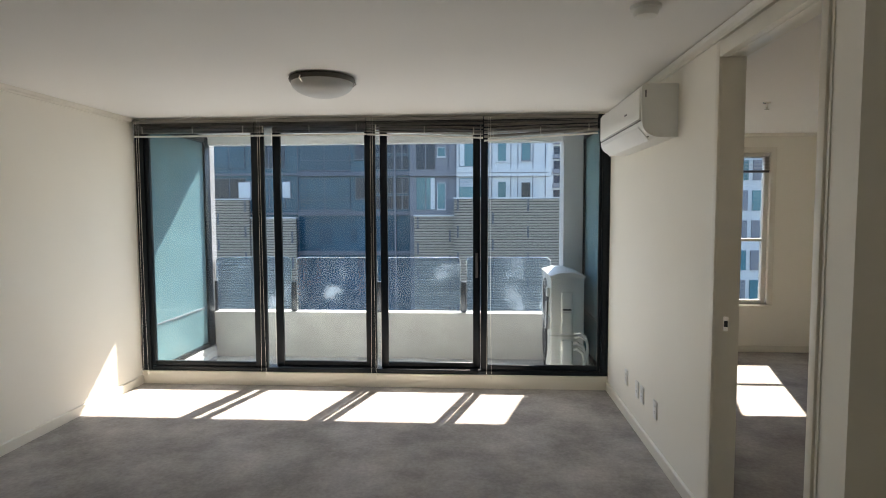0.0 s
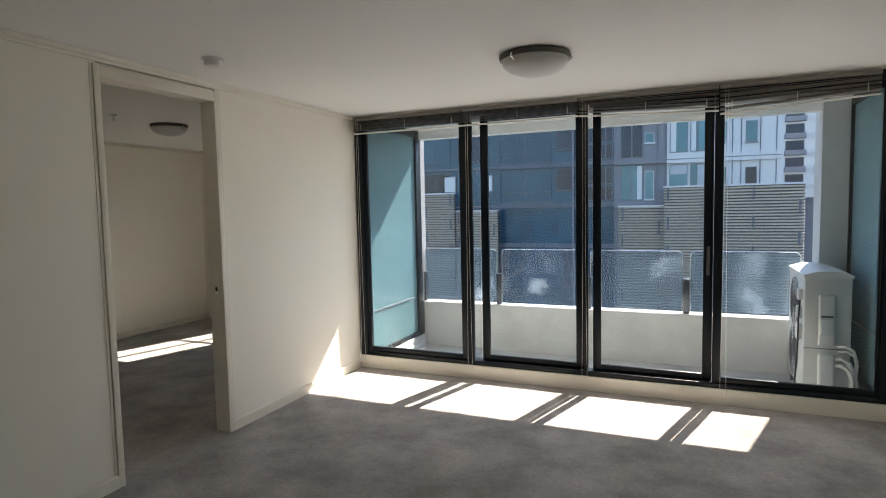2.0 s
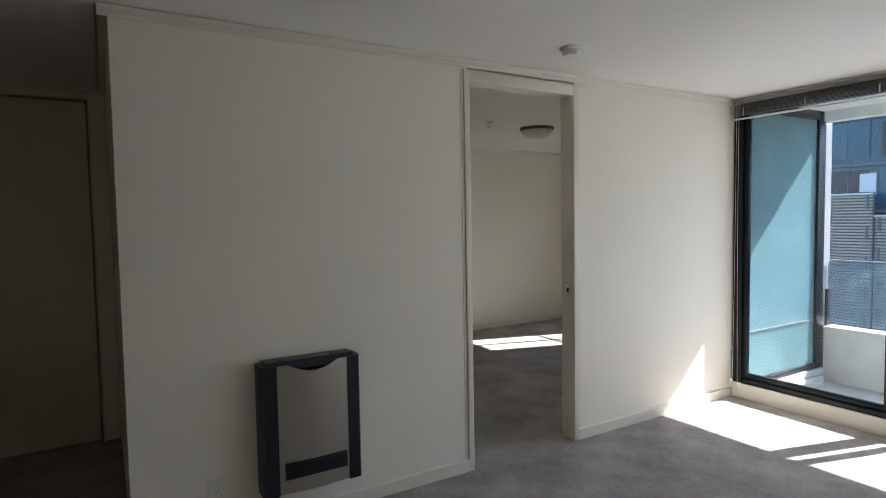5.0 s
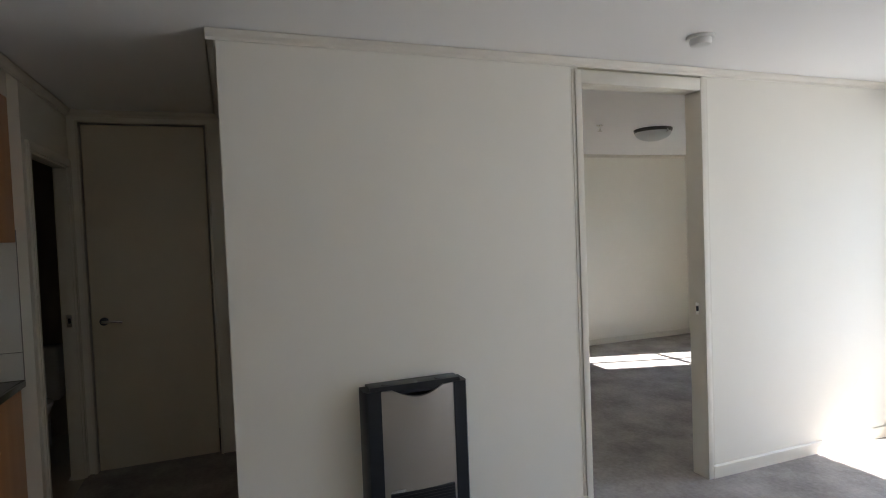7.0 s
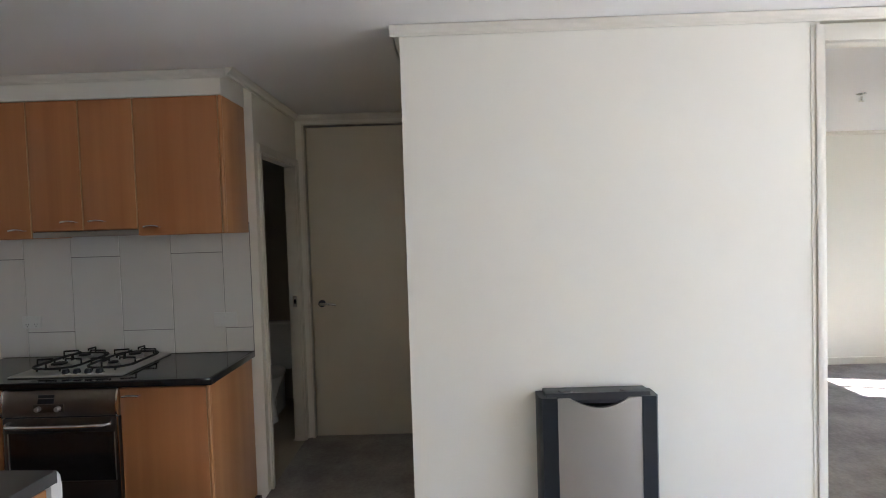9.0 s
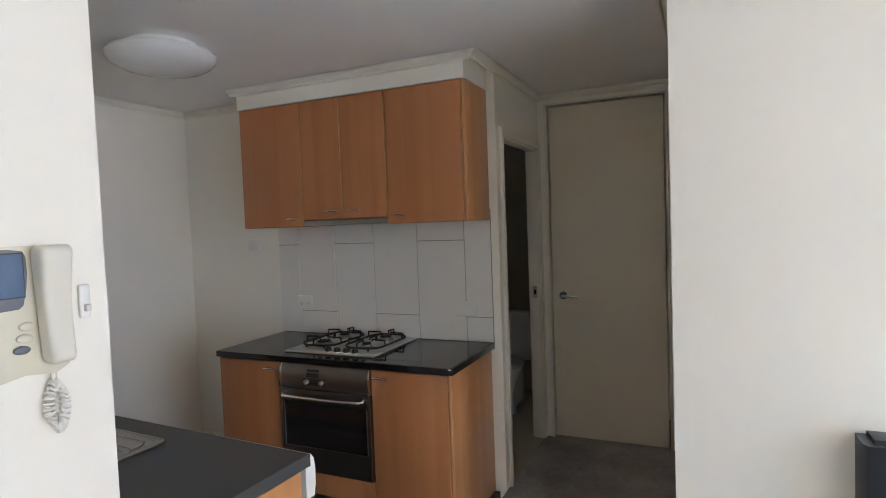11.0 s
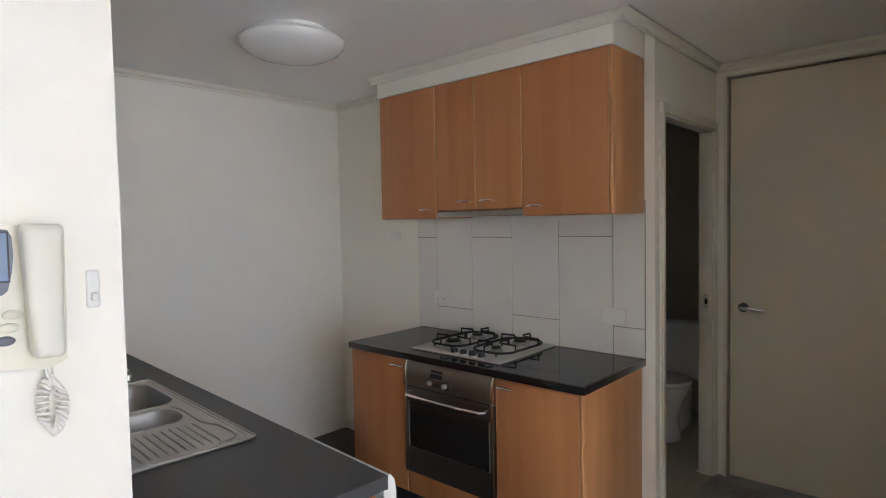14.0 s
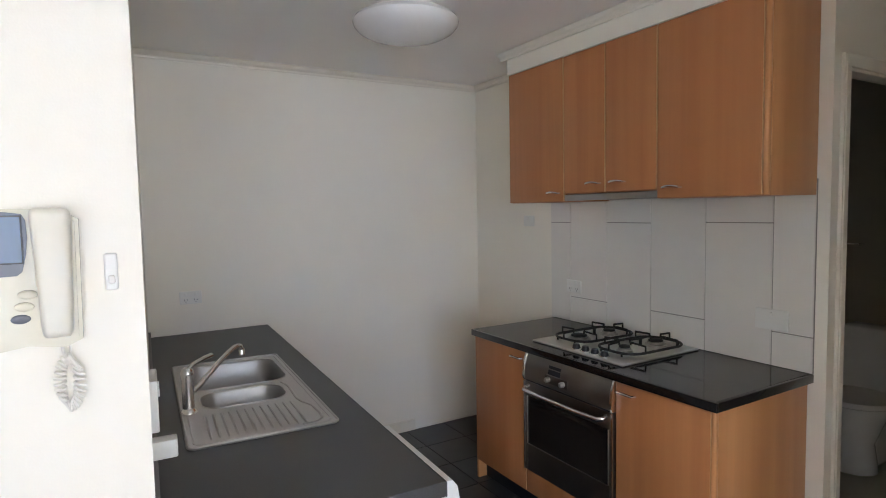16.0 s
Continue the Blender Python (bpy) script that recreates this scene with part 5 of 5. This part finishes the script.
# ---- bathroom ----
def toilet():
    t = thing("toilet", (-2.15, -5.75, 0), "white ceramic toilet in the dim bathroom", "toilet")
    part("pan", lathe([(0.12, 0.0), (0.115, 0.05), (0.10, 0.16), (0.14, 0.28), (0.18, 0.37), (0.185, 0.39), (0.14, 0.395)], 28), M_CERAMIC, t)
    part("seat", lathe([(0.19, 0.395), (0.195, 0.41), (0.19, 0.425), (0.05, 0.43)], 28), M_CERAMIC, t)
    part("cistern", box(-0.40, -0.19, 0.38, -0.20, 0.19, 0.78, 0.02, 3), M_CERAMIC, t)
    part("outlet", box(-0.35, -0.09, 0.0, -0.05, 0.09, 0.36, 0.03, 3), M_CERAMIC, t)


toilet()
tr = thing("towel_rail", (-2.79, -6.3, 1.25), "thin chrome towel rail on the bathroom wall", "towel rail")
part("bar", tube([(0.0, -0.3, 0), (0.06, -0.3, 0), (0.06, 0.3, 0), (0.0, 0.3, 0)], 0.008, 8), M_CHROME, tr)

# ---- outside: ground, opposite building ----
solid("ground", box(-1500, -1500, -22.3, 1500, 1500, -22), M_ROAD, "grey city ground far below", "ground")
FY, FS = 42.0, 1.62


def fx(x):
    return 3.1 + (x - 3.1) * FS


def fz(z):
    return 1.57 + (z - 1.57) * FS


ab = thing("apartment_building", (0, FY, -22), "blue glass and pale panel apartment tower across the street", "building")


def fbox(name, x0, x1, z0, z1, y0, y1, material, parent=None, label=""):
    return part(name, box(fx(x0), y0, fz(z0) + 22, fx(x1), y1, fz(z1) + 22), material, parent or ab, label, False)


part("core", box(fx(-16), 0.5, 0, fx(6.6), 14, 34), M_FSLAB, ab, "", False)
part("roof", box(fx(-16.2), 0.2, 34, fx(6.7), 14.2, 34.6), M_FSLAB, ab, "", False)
fbox("glass_wall", -16, -6.12, -6, 9, 0.3, 0.5, M_FBLUE, None, "blue curtain-wall glass")
fbox("glass_wall", -6.12, -0.4, -6, 9, 0.42, 0.5, M_FBLUE, None, "blue curtain-wall glass")
fbox("panel_wall", -0.4, 1.98, -6, 9, 0.2, 0.5, M_FPANEL, None, "grey facade panels")
fbox("panel_wall", 1.98, 6.6, -6, 9, 0.1, 0.5, M_FWHITE, None, "white facade panels")
STOREYS = (-0.55, 1.5, 3.53, 5.56, 7.6)
for z in STOREYS:
    fbox("floor_band", -16, -6.25, z - 0.06, z + 0.06, 0.1, 0.4, M_FSLAB)
    fbox("floor_band", -6.25, -0.4, z - 0.11, z + 0.11, 0.16, 0.5, M_FSLAB)
    fbox("floor_band", -0.4, 1.98, z - 0.16, z + 0.14, -0.1, 0.3, M_FPANEL)
    fbox("floor_band", 1.98, 6.6, z - 0.19, z + 0.19, -0.2, 0.2, M_FWHITE)
    fbox("floor_line", 1.98, 6.6, z - 0.03, z + 0.0, -0.23, -0.2, M_FSLAB)


def fwin(x0, x1, z0, z1, glassm, y=0.1, bars=1, sill=True, fm=M_FPANEL):
    w = fbox("window", x0, x1, z0, z1, y - 0.06, y, fm)
    n = bars + 1
    for k in range(n):
        a, b = x0 + (x1 - x0) * k / n + 0.03, x0 + (x1 - x0) * (k + 1) / n - 0.03
        fbox("pane", a, b, z0 + 0.03, z1 - 0.03, y - 0.09, y - 0.06, glassm, w)
    if sill:
        fbox("window_sill", x0 - 0.03, x1 + 0.03, z0 - 0.05, z0, y - 0.14, y, fm, w)


rnd = random.Random(7)


def curtain(x0, x1, z0, z1, y):
    """A pale blind or curtain drawn part of the way behind a pane."""
    w = (x1 - x0) * rnd.choice((0.35, 0.5, 1.0))
    d = (z1 - z0) * (rnd.choice((0.3, 0.45)) if w > (x1 - x0) * 0.9 else 1.0)
    a = x0 if rnd.random() < 0.5 else x1 - w
    fbox("curtain", a, a + w, z1 - d, z1, y - 0.105, y - 0.09, rnd.choice((M_FCURT, M_FWHITE)), None, "pale drawn curtain")


for n, base in enumerate(STOREYS[1:4]):
    lo, hi = base + 0.2, base + 1.84
    for a, b, gm in ((-2.3, -1.25, M_FDARK), (-1.14, -0.48, M_FDARK)):
        fwin(a, b, lo, lo + 0.72, gm, 0.42, 1, False)
        fwin(a, b, lo + 0.8, hi, gm, 0.42, 1, False)
    fwin(-0.09, 0.92, lo - 0.04, hi, (M_FTEAL, M_FDARK, M_FTEAL)[n], 0.2, 1, False)
    if n != 1:
        curtain(0.45, 0.88, lo, hi - 0.05, 0.2)
    fwin(1.0, 1.42, lo + (0.0 if n == 0 else 0.62), hi - (0.3 if n == 0 else 0.55), M_FTEAL, 0.2, 0, True, M_FWHITE)
    fwin(2.1, 2.88, lo + 0.1, hi - 0.05, M_FTEAL, 0.1, 0, False)
    curtain(2.14, 2.84, lo + 0.15, hi - 0.1, 0.1)
    fwin(2.98, 3.62, lo + 0.1, hi - 0.05, M_FTEAL, 0.1, 1, False)
    curtain(3.02, 3.58, lo + 0.15, hi - 0.1, 0.1)
    fwin(4.05, 4.5, lo + 0.35, hi - 0.25, M_FTEAL, 0.1, 0, True, M_FWHITE)
    fwin(5.24, 5.7, lo + 0.4, hi - 0.3, (M_FDARK, M_FTEAL, M_FDARK)[n], 0.1, 0)
    for jx in (1.94, 3.75, 4.7, 5.05, 5.8, 6.42):
        fbox("panel_joint", jx, jx + 0.035, base + 0.19, base + 1.86, 0.05, 0.12, M_FSLAB)
    fbox("panel_joint", 1.55, 1.585, base + 0.15, base + 1.88, 0.15, 0.22, M_FSLAB)
    fwin(-6.17, -3.5, lo - 0.02, hi, (M_FBLUE, M_FDEEP, M_FBLUE)[n], 0.42, 1, True, M_FSLAB)
    fwin(-3.25, -2.44, lo + 0.55, hi, M_FDARK, 0.42, 0, True, M_FSLAB)
    fbox("spandrel_line", -6.2, -3.45, lo + 0.48, lo + 0.52, 0.3, 0.42, M_FSLAB)
    for k in range(4):
        a = -14.9 + k * 2.1
        fwin(a, a + 1.7, lo + 0.1, hi, M_FBLUE if (k + n) % 2 else M_FDARK, 0.3, 1, False, M_FSLAB)
for k in range(6):
    fbox("pane_joint", -15.0 + k * 1.75, -14.96 + k * 1.75, -6, 9, 0.24, 0.32, M_FSLAB)
for a, b in ((-9.36, -8.74), (-7.03, -6.64)):
    w = fbox("window", a - 0.05, b + 0.05, 2.28, 3.18, 0.22, 0.3, M_FPANEL)
    fbox("roller_shade", a, b, 2.33, 3.13, 0.18, 0.22, M_FWHITE, w, "white lowered shade")
for a, b, z0, z1 in ((-5.15, -4.5, -0.1, 0.75), (-3.5, -3.2, 0.0, 0.75), (-5.1, -4.5, 1.0, 1.2), (-3.6, -3.3, 1.0, 1.2), (-2.3, -1.3, -0.3, 1.2)):
    fwin(a, b, z0, z1, M_FDEEP, 0.42, 0, False, M_FDEEP)
for jx in (-2.42, -1.2):
    fbox("pier", jx, jx + 0.08, -6, 9, 0.1, 0.5, M_FPANEL)


def louvre(name, x0, x1, top, y, label):
    """Car-park screen: horizontal blades on posts before a dark backing."""
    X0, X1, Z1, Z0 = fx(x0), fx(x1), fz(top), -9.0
    t = thing(name, ((X0 + X1) / 2, FY + y, Z0), label, "louvre screen", "car-park screens")
    h = (X1 - X0) / 2
    part("backing", box(-h, 0.25, 0, h, 0.4, Z1 - Z0), M_LOUVRE_BACK, t, "", False)
    bm = bmesh.new()
    z = 0.0
    verts, faces = [], []
    while z < Z1 - Z0 - 0.1:
        k = len(verts)
        verts += [(-h, 0.0, z), (h, 0.0, z), (h, 0.14, z + 0.07), (-h, 0.14, z + 0.07), (-h, 0.0, z + 0.115), (h, 0.0, z + 0.115), (h, 0.14, z + 0.145), (-h, 0.14, z + 0.145)]
        faces += [(k, k + 1, k + 5, k + 4), (k + 4, k + 5, k + 6, k + 7), (k + 3, k + 2, k + 1, k), (k, k + 4, k + 7, k + 3), (k + 1, k + 2, k + 6, k + 5), (k + 2, k + 3, k + 7, k + 6)]
        z += 0.215
    bm.free()
    me = bpy.data.meshes.new("blades")
    me.from_pydata(verts, [], faces)
    me.materials.append(M_LOUVRE)
    ob = new("blades", me)
    ob.parent = t
    ob["kind"] = "stuff"
    part("cap", box(-h - 0.05, -0.06, Z1 - Z0 - 0.12, h + 0.05, 0.45, Z1 - Z0, 0.0), M_FWHITE, t, "", False)
    n = max(1, int(h * 2 / 2.3))
    for k in range(n + 1):
        xx = -h + 0.3 + k * (2 * h - 0.6) / max(1, n)
        for j in range(5):
            zz = Z1 - Z0 - 1.1 - j * 2.1 - (1.05 if k % 2 else 0)
            if zz > 0:
                part("bracket", box(xx - 0.07, -0.07, zz, xx + 0.07, 0.0, zz + 0.95), M_FSLAB, t, "", False)


louvre("louvre_screen", -14.5, -8.5, 2.27, -1.2, "tan horizontal louvre screen of the opposite car park")
louvre("louvre_screen", -8.48, -6.15, 1.33, -0.9, "tan horizontal louvre screen of the opposite car park")
louvre("louvre_screen", -0.12, 1.86, 1.42, -0.9, "tan louvre screen with a sunlit patch")
louvre("louvre_screen", 1.9, 7.4, 2.27, -1.6, "pale tan horizontal louvre screen of the opposite car park")

# farther tower beyond the gap
dt = thing("distant_tower", (26, 120, -22), "pale distant apartment tower with stacked balconies", "building")
part("wall", box(-9, 0, 0, 9, 12, 60), M_FWHITE, dt, "", False)
for k in range(14):
    for bxk in (-7, -2, 3):
        b = part("balcony", box(bxk, -1.4, 10 + k * 3.1, bxk + 3.4, 0, 10.9 + k * 3.1), M_FPANEL, dt, "", False)
        part("pane", box(bxk + 0.2, -0.1, 11 + k * 3.1, bxk + 3.2, 0.02, 12.7 + k * 3.1), M_FDARK, b, "", False)
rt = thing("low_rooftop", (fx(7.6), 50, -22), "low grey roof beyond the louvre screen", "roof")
part("wall", box(-6, 0, 0, 8, 10, 23.2), M_FPANEL, rt, "", False)
part("roof_edge", box(-6.2, -0.3, 23.2, 8.2, 10, 23.7), M_FSLAB, rt, "", False)

ob2 = thing("office_block", (29, 60, -22), "blue-grey office block seen from the bedroom window", "building")
part("wall", box(-9, 0, 0, 14, 15, 37), M_FWHITE, ob2, "", False)
part("roof", box(-9.2, -0.2, 37, 14.2, 15, 37.5), M_FSLAB, ob2, "", False)
for k in range(8):
    for j in range(9):
        part("window", box(-8.4 + j * 2.5, -0.15, 10.4 + k * 3.3, -6.4 + j * 2.5, 0.02, 12.6 + k * 3.3), M_FPANEL if (j + k) % 3 else M_FTEAL, ob2, "", False)

# ---- tiles, last ----
sp = thing("splashback", (SPLASH, -6.09, BENCH), "large glossy off-white wall tiles behind the hob", "splashback")
part("grout_bed", box(0.0, -0.757, 0.0, 0.003, 0.755, 0.76), M_GROUT, sp, "", False)
TY = (-6.847, -6.678, -6.396, -6.106, -5.804, -5.498, -5.336)
TJ = (1.438, 1.003, 1.440, 1.0, 1.446, 1.0)
for k in range(6):
    for z0, z1 in ((BENCH, TJ[k]), (TJ[k], 1.605)):
        y0, y1 = TY[k] + 0.002, TY[k + 1] - 0.002
        me = mesh_of("wall_tile", box(0.001, y0 + 6.09, z0 + 0.002 - BENCH, 0.008, y1 + 6.09, z1 - 0.002 - BENCH, 0.001, 1), M_TILE)
        piece("wall_tile", me, sp, (0, 0, 0))
kf = bpy.data.objects["floor_kitchen"]
TILE = mesh_of("floor_tile", box(-0.1485, -0.1485, -0.006, 0.1485, 0.1485, 0.0, 0.0015, 1), M_FTILE)
for i in range(7):
    for j in range(8):
        x, y = -0.68 + i * 0.3, BACK + 0.152 + j * 0.3
        if x + 0.15 <= NIB and y + 0.15 <= -5.30:
            piece("floor_tile", TILE, kf, (x, y, -0.002))
bf = bpy.data.objects["balcony_floor"]
PAV = mesh_of("paver", box(-0.1985, -0.1985, 0.0, 0.1985, 0.1985, 0.008, 0.002, 1), M_PAVER)
for i in range(10):
    for j in range(3):
        piece("paver", PAV, bf, (0.24 + i * 0.4, 0.42 + j * 0.4, BALZ))
